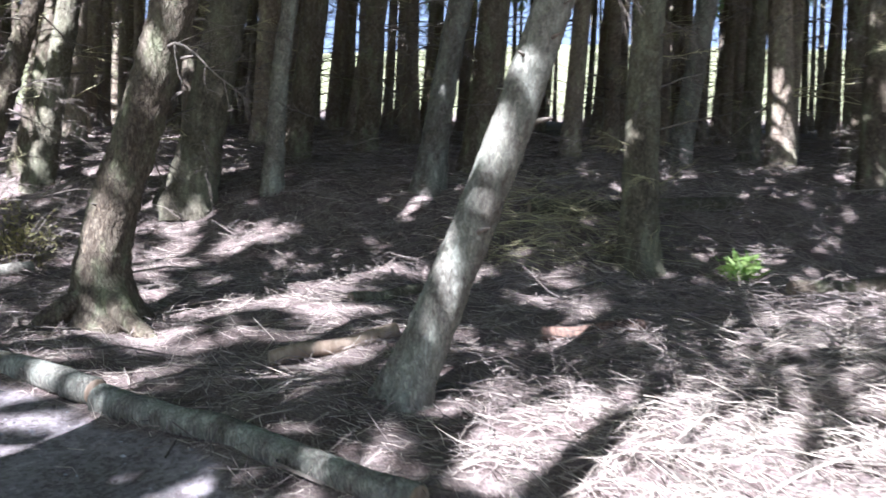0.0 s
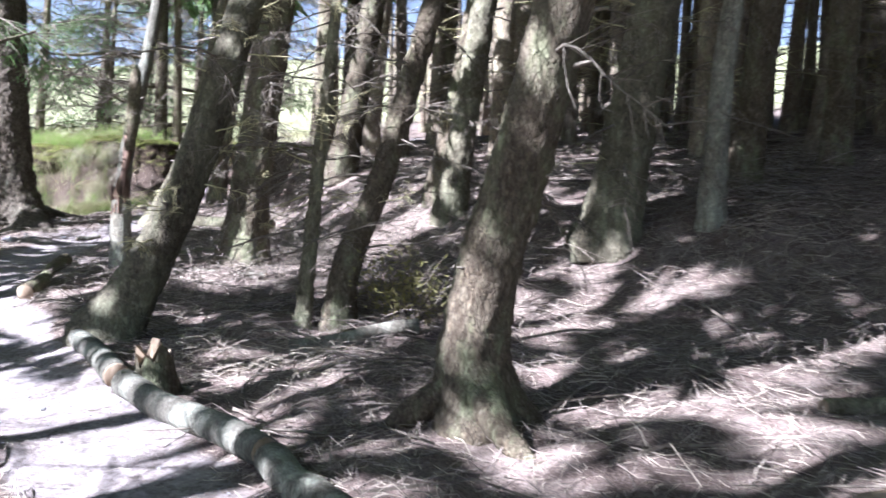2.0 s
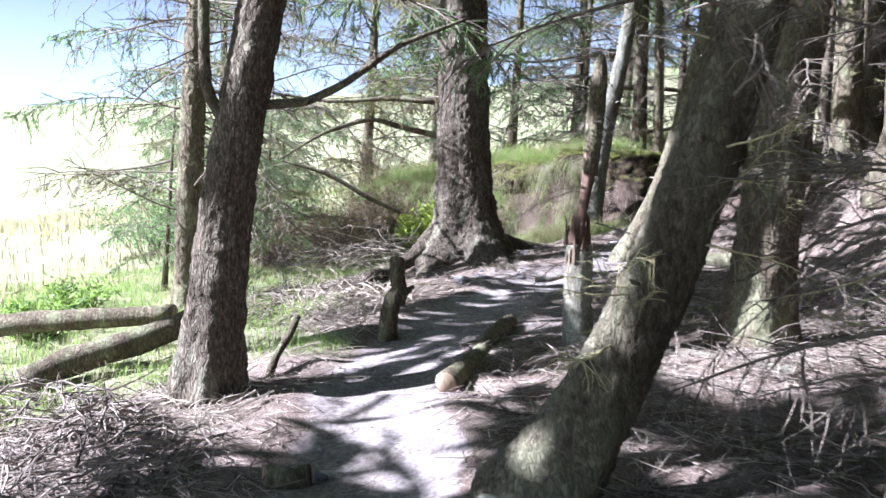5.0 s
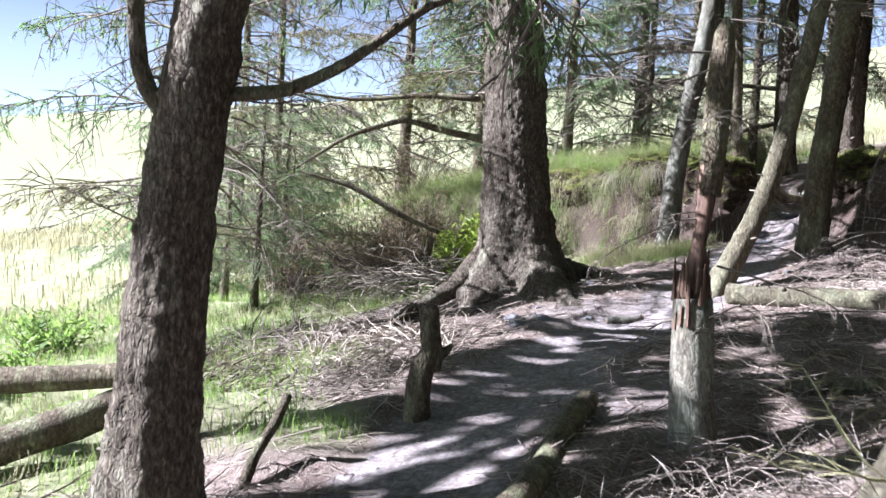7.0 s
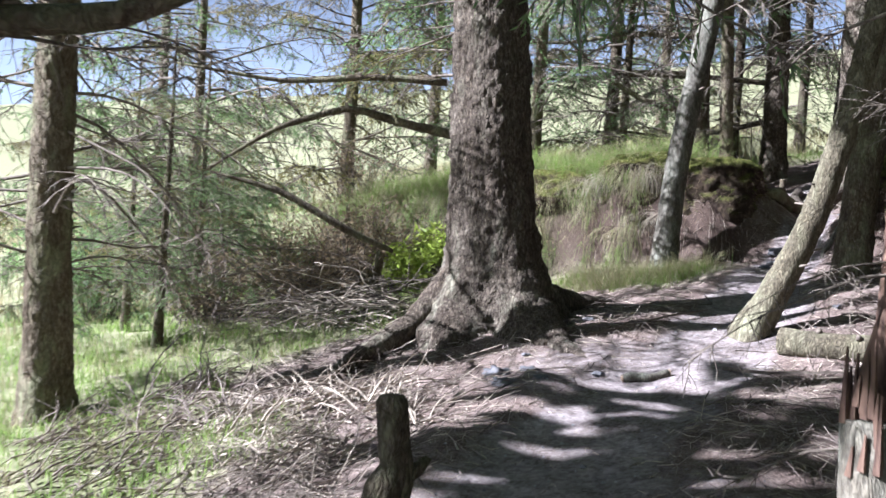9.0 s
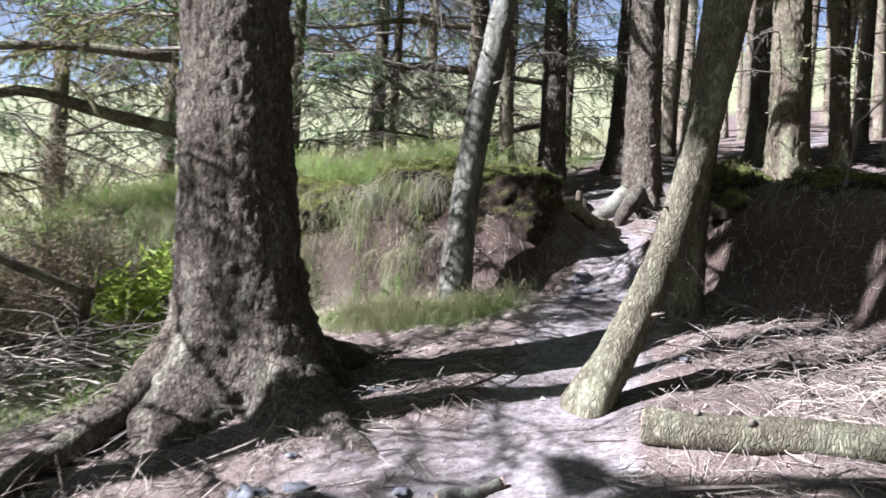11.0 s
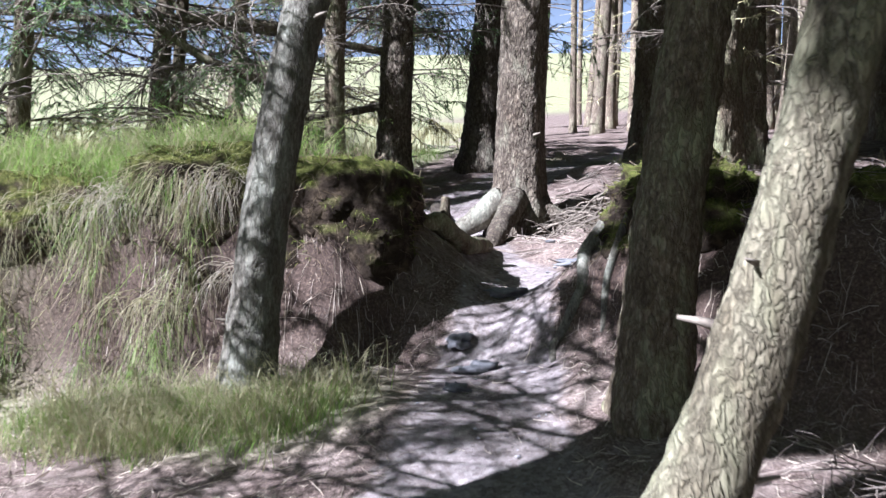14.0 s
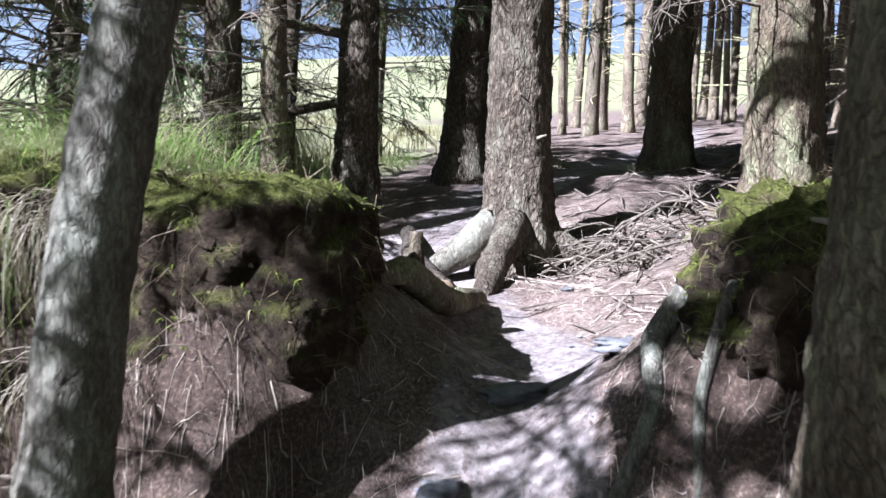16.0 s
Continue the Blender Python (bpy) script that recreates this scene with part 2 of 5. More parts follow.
# ---- mesh helpers ----
class Geo:
    """Vertices and faces gathered for one mesh."""

    def __init__(self):
        self.v, self.f = [], []

    def tube(self, pts, radii, sides=6, bumpy=0.0, cap=True, flute=None, scaly=0.0, plate=0.04):
        pts = [Vector(p) for p in pts]
        start, ring = len(self.v), []
        side = None
        for i, p in enumerate(pts):
            way = (pts[min(i + 1, len(pts) - 1)] - pts[max(i - 1, 0)])
            way = way.normalized() if way.length > 1e-6 else Vector((0, 0, 1))
            if side is None:
                side = way.orthogonal().normalized()
            side = (side - way * side.dot(way))
            side = side.normalized() if side.length > 1e-6 else way.orthogonal().normalized()
            up = way.cross(side)
            for k in range(sides):
                a = 2 * math.pi * k / sides
                r = radii[i]
                out = side * math.cos(a) + up * math.sin(a)
                if flute:
                    r *= flute(i, a, out)
                if bumpy:
                    r *= 1 + bumpy * noise.noise((p + out * radii[i]) * 6.0) + 0.5 * bumpy * noise.noise((p + out * radii[i]) * 17.0)
                q = p + out * r
                if scaly and i < len(pts) - 12:
                    w = Vector((q.x / plate, q.y / plate, q.z * 0.5 / plate)) + noise.noise_vector(q * 9.0) * 0.9
                    near, cells = noise.voronoi(w)
                    q += out * scaly * (min(1.0, (near[1] - near[0]) * 3.2) * (0.55 + 0.9 * noise.cell(cells[0] * 7.3)) - 0.5 + 0.6 * noise.noise(w * 2.3))
                self.v.append(q)
        for i in range(len(pts) - 1):
            for k in range(sides):
                a, b = start + i * sides + k, start + i * sides + (k + 1) % sides
                self.f.append((a, b, b + sides, a + sides))
        if cap:
            self.f.append(tuple(start + k for k in reversed(range(sides))))
            self.f.append(tuple(start + (len(pts) - 1) * sides + k for k in range(sides)))

    def leaf(self, p, way, length, width, bend=0.0, face=None):
        """A narrow pointed blade of two triangles, folded in the middle."""
        way = way.normalized()
        s = way.cross(face if face is not None else Vector((random.uniform(-1, 1), random.uniform(-1, 1), random.uniform(-1, 1))))
        s = s.normalized() * width * 0.5 if s.length > 1e-6 else Vector((width * 0.5, 0, 0))
        i = len(self.v)
        mid = p + way * length * 0.5
        self.v += [p - s, p + s, mid + s * 0.8 , mid - s * 0.8, p + way * length + Vector((0, 0, -bend * length))]
        self.f += [(i, i + 1, i + 2, i + 3), (i + 3, i + 2, i + 4)]

    def mesh(self, name, material, smoothed=True):
        me = bpy.data.meshes.new(name)
        me.from_pydata([tuple(p) for p in self.v], [], self.f)
        me.materials.append(material)
        if smoothed:
            me.polygons.foreach_set("use_smooth", [True] * len(me.polygons))
        return me


def part(name, data, parent, m=None, label=""):
    ob = new(name, data)
    ob.parent = parent
    if m is not None:
        ob.matrix_basis = m
    return tagged(ob, label) if label else ob


def empty(name, x, y, z, label, category, group="", kind=""):
    ob = new(name)
    ob.location = (x, y, z)
    return tagged(ob, label, category, group, kind)


# ---- the land ----
def smooth(a, b, v):
    u = np.clip((v - a) / (b - a), 0.0, 1.0)
    return u * u * (3 - 2 * u)


# line walked, past the end of the walk too
TRAIL = [(0.6, -4.0), (0.1, -1.0), (-0.2, 1.0), (-0.75, 2.6), (-1.5, 3.65), (-2.8, 4.65), (-4.1, 5.4), (-5.5, 5.95), (-7.0, 6.75), (-8.0, 7.5),
         (-8.8, 8.2), (-9.6, 9.6), (-10.3, 11.2), (-11.1, 13.0), (-11.95, 14.7), (-12.35, 15.9), (-13.4, 16.9), (-14.15, 18.2), (-14.3, 20.4),
         (-14.0, 23.5), (-14.8, 28.0), (-16.5, 36.0)]
# old earth bank: x, y, height of the step, half width of its slope
BANK = [(14.0, 10.5, 0.8, 2.2), (0.0, 10.2, 0.75, 2.2), (-4.0, 10.6, 0.75, 2.2), (-7.0, 12.6, 0.8, 1.3), (-9.3, 14.4, 0.85, 0.55),
        (-11.3, 15.1, 0.8, 0.4), (-12.25, 15.7, 0.45, 1.6), (-12.95, 14.7, 0.95, 0.3), (-14.0, 14.3, 1.05, 0.35),
        (-16.5, 13.3, 0.95, 0.6), (-21.0, 10.5, 0.5, 2.0), (-40.0, 0.0, 0.3, 4.0)]


def along(points, x, y, cols=()):
    """Signed distance from a polyline (positive to its right-hand side as it goes on) and the values carried along it."""
    best = np.full(np.shape(x), 1e9)
    sign = np.ones(np.shape(x))
    vals = [np.zeros(np.shape(x)) for _ in cols]
    for a, b in zip(points[:-1], points[1:]):
        ex, ey = b[0] - a[0], b[1] - a[1]
        u = np.clip(((x - a[0]) * ex + (y - a[1]) * ey) / (ex * ex + ey * ey), 0, 1)
        dx, dy = x - a[0] - u * ex, y - a[1] - u * ey
        d = np.hypot(dx, dy)
        near = d < best
        best = np.where(near, d, best)
        sign = np.where(near, np.where(dx * ey - dy * ex >= 0, 1.0, -1.0), sign)
        vals = [np.where(near, a[c] + u * (b[c] - a[c]), v) for c, v in zip(cols, vals)]
    return (best * sign, *vals)


def dome(x, y, cx, cy, r, h, stretch=1.0, turn=0.0):
    c, s = math.cos(turn), math.sin(turn)
    u, v = (x - cx) * c + (y - cy) * s, (-(x - cx) * s + (y - cy) * c) * stretch
    return h * np.exp(-(u * u + v * v) / (r * r))


def base_height(x, y):
    """The lie of the land: hillside, worn path, old bank, far hills."""
    x, y = np.asarray(x, float), np.asarray(y, float)
    far = np.hypot(x + 6, y - 8)
    z = -0.0227 * x + 0.133 * y - 0.013
    d, high, wide = along(BANK, x, y, (2, 3))
    up = smooth(-1.0, 0.35, d / wide)
    crest = np.exp(-((d - 0.7) / 0.9) ** 2) * smooth(-12.6, -13.2, x) * smooth(-30, -18, x)
    z = z + high * up + 0.22 * crest
    z = z + 0.35 * smooth(16.5, 21.0, y) * smooth(-8, -12, x)
    z = z + dome(x, y, -9.0, 8.6, 3.0, 0.13) + dome(x, y, -11.6, 12.6, 2.2, 0.12)
    t = np.abs(along(TRAIL, x, y)[0])
    z = z - 0.05 * np.exp(-(t / 0.45) ** 4)
    z = z + dome(x, y, -12.3, 11.1, 1.1, 0.08)
    z = z + dome(x, y, -12.0, 14.2, 1.0, 0.18) + dome(x, y, -11.4, 17.8, 1.1, 0.22) - dome(x, y, -13.5, 17.6, 1.2, 0.13)
    z = z + dome(x, y, -11.35, 15.05, 0.55, 0.18) + dome(x, y, -9.6, 14.9, 1.2, 0.2)
    hill = smooth(60, 420, far)
    z = z * 1.0 + hill * (0.06 * np.minimum(far, 900) + 9 * np.sin(x / 130) + 7 * np.cos(y / 170))
    return z


def value_noise(x, y, cell, seed):
    """Smooth random heights between -1 and 1."""
    u, v = np.asarray(x, float) / cell, np.asarray(y, float) / cell
    i, j = np.floor(u), np.floor(v)
    fu, fv = u - i, v - j
    fu, fv = fu * fu * (3 - 2 * fu), fv * fv * (3 - 2 * fv)

    def rnd(a, b):
        s = np.sin(a * 127.1 + b * 311.7 + seed * 74.7) * 43758.5453
        return 2 * (s - np.floor(s)) - 1

    return (rnd(i, j) * (1 - fu) + rnd(i + 1, j) * fu) * (1 - fv) + (rnd(i, j + 1) * (1 - fu) + rnd(i + 1, j + 1) * fu) * fv


def covers(x, y):
    """Shares of worn path, grass and bare earth."""
    x, y = np.asarray(x, float), np.asarray(y, float)
    side = along(TRAIL, x, y)[0]
    t = np.abs(side)
    worn = 1 - smooth(0.28, 0.62, t * (1 + 0.5 * smooth(13, 14.5, y) * smooth(18, 16.5, y)) + 0.1 * value_noise(x, y, 0.5, 1))
    worn = np.maximum(worn, 0.55 * (1 - smooth(0.5, 1.4, np.hypot((x + 10.5), (y - 10.8)))))
    worn = np.maximum(worn, 0.5 * (1 - smooth(0.6, 1.3, np.hypot((x + 8.9) * 0.8, (y - 9.0)))))
    wobble = 0.7 * value_noise(x, y, 1.6, 3)
    edge = along([(-7.5, -6.0), (-8.6, 4.5), (-9.6, 7.0), (-10.6, 8.6), (-12.2, 9.6), (-13.2, 11.0), (-12.9, 13.6), (-14.0, 14.9), (-14.6, 17.0),
                  (-15.6, 19.0), (-16.4, 22.5), (-18.3, 27.0), (-23.5, 38.0), (-36.0, 60.0)], x, y)[0]
    grass = smooth(0.1, 0.9, -edge + wobble)
    tuft = (1 - smooth(0.4, 0.9, np.hypot((x + 12.75), (y - 13.75) * 1.2)))
    strip = (1 - smooth(0.35, 0.8, np.hypot((x + 9.7) * 0.8, (y - 7.5) * 1.3)))
    hollow = (1 - smooth(0.4, 1.3, np.hypot(x + 14.1, y - 21.6)))
    grass = np.clip(np.maximum.reduce([grass, 0.85 * tuft, 0.8 * strip, 0.8 * hollow]), 0, 1)
    d, high, wide = along(BANK, x, y, (2, 3))
    face = np.exp(-((d / wide + 0.35) / 0.75) ** 2) * smooth(0.9, 0.5, wide) * smooth(-18.5, -16.5, x)
    grass = grass * (1 - 0.9 * face) * (1 - 0.9 * worn)
    far = np.hypot(x + 6, y - 8)
    grass = np.maximum(grass, smooth(70, 110, far))
    return worn * (1 - smooth(60, 80, far)), grass, np.clip(face, 0, 1) * (1 - worn)


def height(x, y):
    z = base_height(x, y)
    worn, grass, bare = covers(x, y)
    rough = 0.35 + 0.65 * (1 - worn)
    near = 1 - smooth(30, 60, np.hypot(np.asarray(x) + 6, np.asarray(y) - 8))
    lumps = 0.06 * value_noise(x, y, 0.6, 5) + 0.028 * value_noise(x, y, 0.23, 6) + 0.012 * value_noise(x, y, 0.11, 7)
    crag = bare * (0.13 * value_noise(x, y, 0.34, 8) + 0.07 * value_noise(x, y, 0.16, 9))
    return z + near * (rough * lumps + crag)


def lie(x, y):
    return float(height(np.array([x]), np.array([y]))[0])


def spaced(lo, hi, step, reach_lo, reach_hi):
    core = np.arange(lo, hi + step / 2, step)
    out, s, p = [], step, hi
    while p < reach_hi:
        s *= 1.16
        p += s
        out.append(p)
    back, s, p = [], step, lo
    while p > reach_lo:
        s *= 1.16
        p -= s
        back.append(p)
    return np.array(back[::-1] + list(core) + out)


def build_ground():
    xs, ys = spaced(-18.5, 4.0, 0.085, -1400, 1400), spaced(-1.5, 23.0, 0.085, -1400, 1400)
    gx, gy = np.meshgrid(xs, ys)
    gz = height(gx, gy)
    nx, ny = len(xs), len(ys)
    me = bpy.data.meshes.new("ground")
    idx = np.arange(nx * ny).reshape(ny, nx)
    quads = np.stack([idx[:-1, :-1], idx[:-1, 1:], idx[1:, 1:], idx[1:, :-1]], -1).reshape(-1, 4)
    me.vertices.add(nx * ny)
    me.vertices.foreach_set("co", np.stack([gx, gy, gz], -1).reshape(-1))
    me.loops.add(quads.size)
    me.loops.foreach_set("vertex_index", quads.reshape(-1))
    me.polygons.add(len(quads))
    me.polygons.foreach_set("loop_start", np.arange(0, quads.size, 4))
    me.polygons.foreach_set("loop_total", np.full(len(quads), 4))
    me.polygons.foreach_set("use_smooth", np.ones(len(quads), bool))
    me.update(calc_edges=True)
    w, g, e = covers(gx, gy)
    layer = me.color_attributes.new("cover", "FLOAT_COLOR", "POINT")
    layer.data.foreach_set("color", np.stack([w, g, e, np.ones_like(w)], -1).reshape(-1))
    me.materials.append(GROUND)
    tagged(new("ground", me), "needle-strewn forest floor with a worn earth path, turf bank and grass", "ground", kind="structure")


build_ground()


# ---- trees ----
def curve_through(stops, h):
    """Sideways offset of a trunk at height h, from (height, dx, dy) stops; above the last it slowly comes upright."""
    stops = [(0.0, 0.0, 0.0)] + list(stops)
    hs = np.array([s[0] for s in stops])
    out = []
    for c in (1, 2):
        vs = np.array([s[c] for s in stops])
        if h <= hs[-1]:
            k = max(0, min(len(hs) - 2, int(np.searchsorted(hs, h)) - 1))
            g = np.gradient(vs, hs) if len(hs) > 1 else np.zeros(1)
            w = hs[k + 1] - hs[k]
            u = (h - hs[k]) / w
            out.append((2 * u**3 - 3 * u**2 + 1) * vs[k] + (u**3 - 2 * u**2 + u) * w * g[k] + (3 * u**2 - 2 * u**3) * vs[k + 1] + (u**3 - u**2) * w * g[k + 1])
        else:
            slope = (vs[-1] - vs[-2]) / (hs[-1] - hs[-2])
            e = h - hs[-1]
            out.append(vs[-1] + slope * 4.0 * (1 - math.exp(-e / 4.0)))
    return out


def trunk_mesh(name, r, axis, tall, material, flare=0.5, lobes=4, seed=0, sides=22, fine=0.1, sunk=0.15, flare_h=0.28, scaly=0.0, plate=0.04, butts=()):
    rnd = random.Random(seed)
    hs, h, step = [], -sunk, fine
    while h < tall:
        hs.append(h)
        if h > 3.2:
            step *= 1.25
        h += step
    hs.append(tall)
    ph = [rnd.uniform(0, 6.28) for _ in range(3)]
    pts, radii = [], []
    for h in hs:
        dx, dy = curve_through(axis, max(h, 0))
        pts.append((dx, dy, h))
        radii.append(r * max(0.06, (1 - 0.85 * max(h, 0) / tall)) * 1.04)

    def flute(i, a, out):
        k = math.exp(-max(hs[i], 0) / flare_h)
        lob = 0.5 + 0.5 * math.cos(lobes * a + ph[0]) * (0.7 + 0.3 * math.cos(a + ph[1]))
        spur = sum(k1 * math.exp(-max(hs[i], 0) / h1) * max(0.0, out.x * math.cos(a1) + out.y * math.sin(a1)) ** 9 for a1, k1, h1 in butts)
        return 1 + flare * k * (0.45 + 1.1 * lob) + 0.025 * math.cos(3 * a + ph[2] + hs[i]) + spur

    g = Geo()
    g.tube(pts, radii, sides, 0.07, True, flute, scaly, plate)
    return g.mesh(name, material)


def twig_curve(p, way, length, droop, n, rnd, wob=0.1):
    pts, q, d = [p.copy()], p.copy(), way.normalized()
    for i in range(n):
        d = (d + Vector((rnd.uniform(-wob, wob), rnd.uniform(-wob, wob), rnd.uniform(-wob, wob) - droop / n))).normalized()
        q = q + d * (length / n)
        pts.append(q.copy())
    return pts


def branch_mesh(name, length, seed, material, leaves=None, density=1.0, droop=0.5, thick=0.014, leafy=6, leaf_len=0.09):
    """A side branch along +x with twigs off it; with needles it comes back as two meshes."""
    rnd, state = random.Random(seed), random.getstate()
    random.seed(seed)
    wood, green = Geo(), Geo()
    n = 7
    main = twig_curve(Vector((0, 0, 0)), Vector((1, 0, 0.25)), length, droop, n, rnd, 0.16)
    wood.tube(main, [thick * (1 - 0.8 * i / n) for i in range(n + 1)], 5, 0, False)
    count = int(10 * density * max(1.0, length))
    for k in range(count):
        u = rnd.uniform(0.12, 1.0) * n
        i = min(n - 1, int(u))
        p = main[i].lerp(main[i + 1], u - i)
        along_way = (main[i + 1] - main[i]).normalized()
        s = rnd.choice((-1, 1))
        way = along_way * rnd.uniform(0.3, 0.9) + Vector((0, s, rnd.uniform(-0.6, 0.25)))
        ln = length * rnd.uniform(0.14, 0.42) * (1.15 - 0.6 * u / n)
        sub = twig_curve(p, way, ln, 0.4, 3, rnd, 0.22)
        wood.tube(sub, [thick * 0.42, thick * 0.34, thick * 0.26, thick * 0.12], 3, 0, False)
        for _ in range(3 if leaves else 2):
            j = rnd.randrange(3)
            q = sub[j].lerp(sub[j + 1], rnd.random())
            way2 = (sub[j + 1] - sub[j]).normalized() + Vector((rnd.uniform(-1, 1), rnd.uniform(-1, 1), rnd.uniform(-0.8, 0.3)))
            sub2 = twig_curve(q, way2, ln * rnd.uniform(0.25, 0.5), 0.3, 2, rnd, 0.25)
            wood.tube(sub2, [thick * 0.24, thick * 0.18, thick * 0.08], 3, 0, False)
            if leaves:
                for _ in range(leafy):
                    v = rnd.random()
                    pp = sub2[0].lerp(sub2[-1], v)
                    green.leaf(pp, (sub2[-1] - sub2[0]) + Vector((rnd.uniform(-1, 1), rnd.uniform(-1, 1), rnd.uniform(-0.9, 0.5))) * 0.12, leaf_len * rnd.uniform(0.6, 1.2), leaf_len * 0.16)
        if leaves:
            for _ in range(leafy * 2):
                j = rnd.randrange(3)
                pp = sub[j].lerp(sub[j + 1], rnd.random())
                green.leaf(pp, (sub[j + 1] - sub[j]).normalized() + Vector((rnd.uniform(-1, 1), rnd.uniform(-1, 1), rnd.uniform(-0.8, 0.6))) * 0.8, leaf_len * rnd.uniform(0.6, 1.2), leaf_len * 0.16)
    random.setstate(state)
    w = wood.mesh(name, material)
    return (w, green.mesh(name + "_needles", leaves, False)) if leaves else w


def crown_mesh(seed, low=7.5, high=15.5, reach=2.0, count=1100):
    """A ragged conifer crown of drooping sprays."""
    rnd, state = random.Random(seed), random.getstate()
    random.seed(seed)
    g = Geo()
    for k in range(count // 10):
        u = rnd.random() ** 1.3
        z = low + u * (high - low)
        a = rnd.uniform(0, 6.283)
        out = Vector((math.cos(a), math.sin(a), -0.22))
        ln = reach * (1 - 0.85 * u) * rnd.uniform(0.55, 1.2)
        for _ in range(10):
            s = rnd.uniform(0.2, 1.0)
            p = Vector((0, 0, z)) + out * ln * s + Vector((0, 0, -0.25 * s * s))
            g.leaf(p, out * 0.8 + Vector((rnd.uniform(-1, 1), rnd.uniform(-1, 1), rnd.uniform(-0.9, 0.2))), rnd.uniform(0.35, 0.75), rnd.uniform(0.14, 0.26), 0.2)
    random.setstate(state)
    return g.mesh("crown", NEEDLES, False)


CROWNS = [crown_mesh(s, 6.5, 15.5, 2.4, 2600) for s in (11, 12, 13)]
LOW_CROWNS = [crown_mesh(s, 4.6, 15.5, 2.3, 1700) for s in (17, 18)]
DENSE_CROWNS = [crown_mesh(s, 5.5, 15.5, 2.3, 3000) for s in (21, 22, 23)]
THIN_CROWNS = [crown_mesh(s, 7.0, 15.5, 2.0, 720) for s in (14, 15, 16)]
DEAD = [branch_mesh("dead_branch", 1.0, 40 + s, TWIG, density=1.7, droop=0.35 + 0.15 * (s % 3), thick=0.009) for s in range(6)]
LICHEN = [branch_mesh("lichen_branch", 0.8, 50 + s, TWIG_LICHEN, density=1.6, droop=0.3, thick=0.009) for s in range(4)]
LIVE = [branch_mesh("needle_branch", 2.0, 60 + s, TWIG, NEEDLES if s < 4 else NEEDLES_DRY, 1.8, 0.5 + 0.2 * (s % 2), 0.014, 8, 0.055) for s in range(6)]


def stub_mesh():
    g = Geo()
    g.tube([(0, 0, 0), (0.05, 0, 0.012), (0.1, 0.01, 0.02)], [0.016, 0.011, 0.006], 5)
    return g.mesh("branch_stub", TWIG)


STUB = stub_mesh()


def on_trunk(axis, r, tall, h, a):
    """A pose on the trunk's surface at height h, its x pointing outwards at heading a."""
    dx, dy = curve_through(axis, h)
    rr = r * (1 - 0.85 * h / tall) * 0.92
    return pose(dx + math.cos(a) * rr, dy + math.sin(a) * rr, h, 0, 0, math.degrees(a))


def spruce(x, y, r, axis, label, bark=BARK, tall=15.0, flare=0.5, lobes=4, dead=10, lichen=0, live=0, stubs=6, low=0.9, high=4.5, seed=1, crown=True,
           reach=(0.5, 1.3), sector=None, name="spruce_tree", flare_h=0.28, group="spruces beside the path", live_reach=(0.6, 1.2), live_low=1.4, live_high=6.0, scaly=0.009, plate=0.04, butts=()):
    rnd = random.Random(seed * 7 + 3)
    ob = empty(name, x, y, lie(x, y), label, "tree", group)
    part("trunk", trunk_mesh("trunk", r, axis, tall, bark, flare, lobes, seed, min(128, max(24, int(r * 380))) if scaly else 20, 0.026 if scaly else 0.1, flare_h=flare_h, scaly=scaly, plate=plate, butts=butts), ob)
    if crown:
        dx, dy = curve_through(axis, 8.0)
        part("crown", {"low": LOW_CROWNS[seed % 2], "thin": THIN_CROWNS[seed % 3]}.get(crown, CROWNS[seed % 3]), ob, pose(dx, dy, 0.0, 0, 0, 50 * seed) @ Matrix.Diagonal((1, 1, tall / 15.5, 1)))

    def heading():
        return rnd.uniform(*sector) if sector else rnd.uniform(0, 6.283)

    dead = int(dead * 1.6)
    for k in range(dead):
        h = low + (high - low) * (k + rnd.random()) / max(dead, 1)
        s = rnd.uniform(*reach)
        part("dead_branch", rnd.choice(DEAD), ob, on_trunk(axis, r, tall, h, heading()) @ pose(0, 0, 0, rnd.uniform(-60, 60), rnd.uniform(-15, 25), 0) @ Matrix.Diagonal((s, s, s, 1)))
    for k in range(int(lichen * 1.8)):
        h = rnd.uniform(0.7, 3.3)
        s = rnd.uniform(0.3, 0.8)
        part("lichen_branch", rnd.choice(LICHEN), ob, on_trunk(axis, r, tall, h, heading()) @ pose(0, 0, 0, rnd.uniform(-60, 60), rnd.uniform(-15, 30), 0) @ Matrix.Diagonal((s, s, s, 1)))
    for k in range(live):
        h = live_low + (live_high - live_low) * (k + rnd.random()) / max(live, 1)
        s = rnd.uniform(*live_reach)
        w, g = rnd.choice(LIVE)
        m = on_trunk(axis, r, tall, h, heading()) @ pose(0, 0, 0, rnd.uniform(-20, 20), rnd.uniform(-12, 18), 0) @ Matrix.Diagonal((s, s, s, 1))
        b = part("live_branch", w, ob, m)
        part("needles", g, b)
    for k in range(stubs):
        h = rnd.uniform(0.3, 3.4)
        s = rnd.uniform(0.5, 1.2)
        part("branch_stub", STUB, ob, on_trunk(axis, r, tall, h, heading()) @ Matrix.Diagonal((s, s, s, 1)))
    return ob


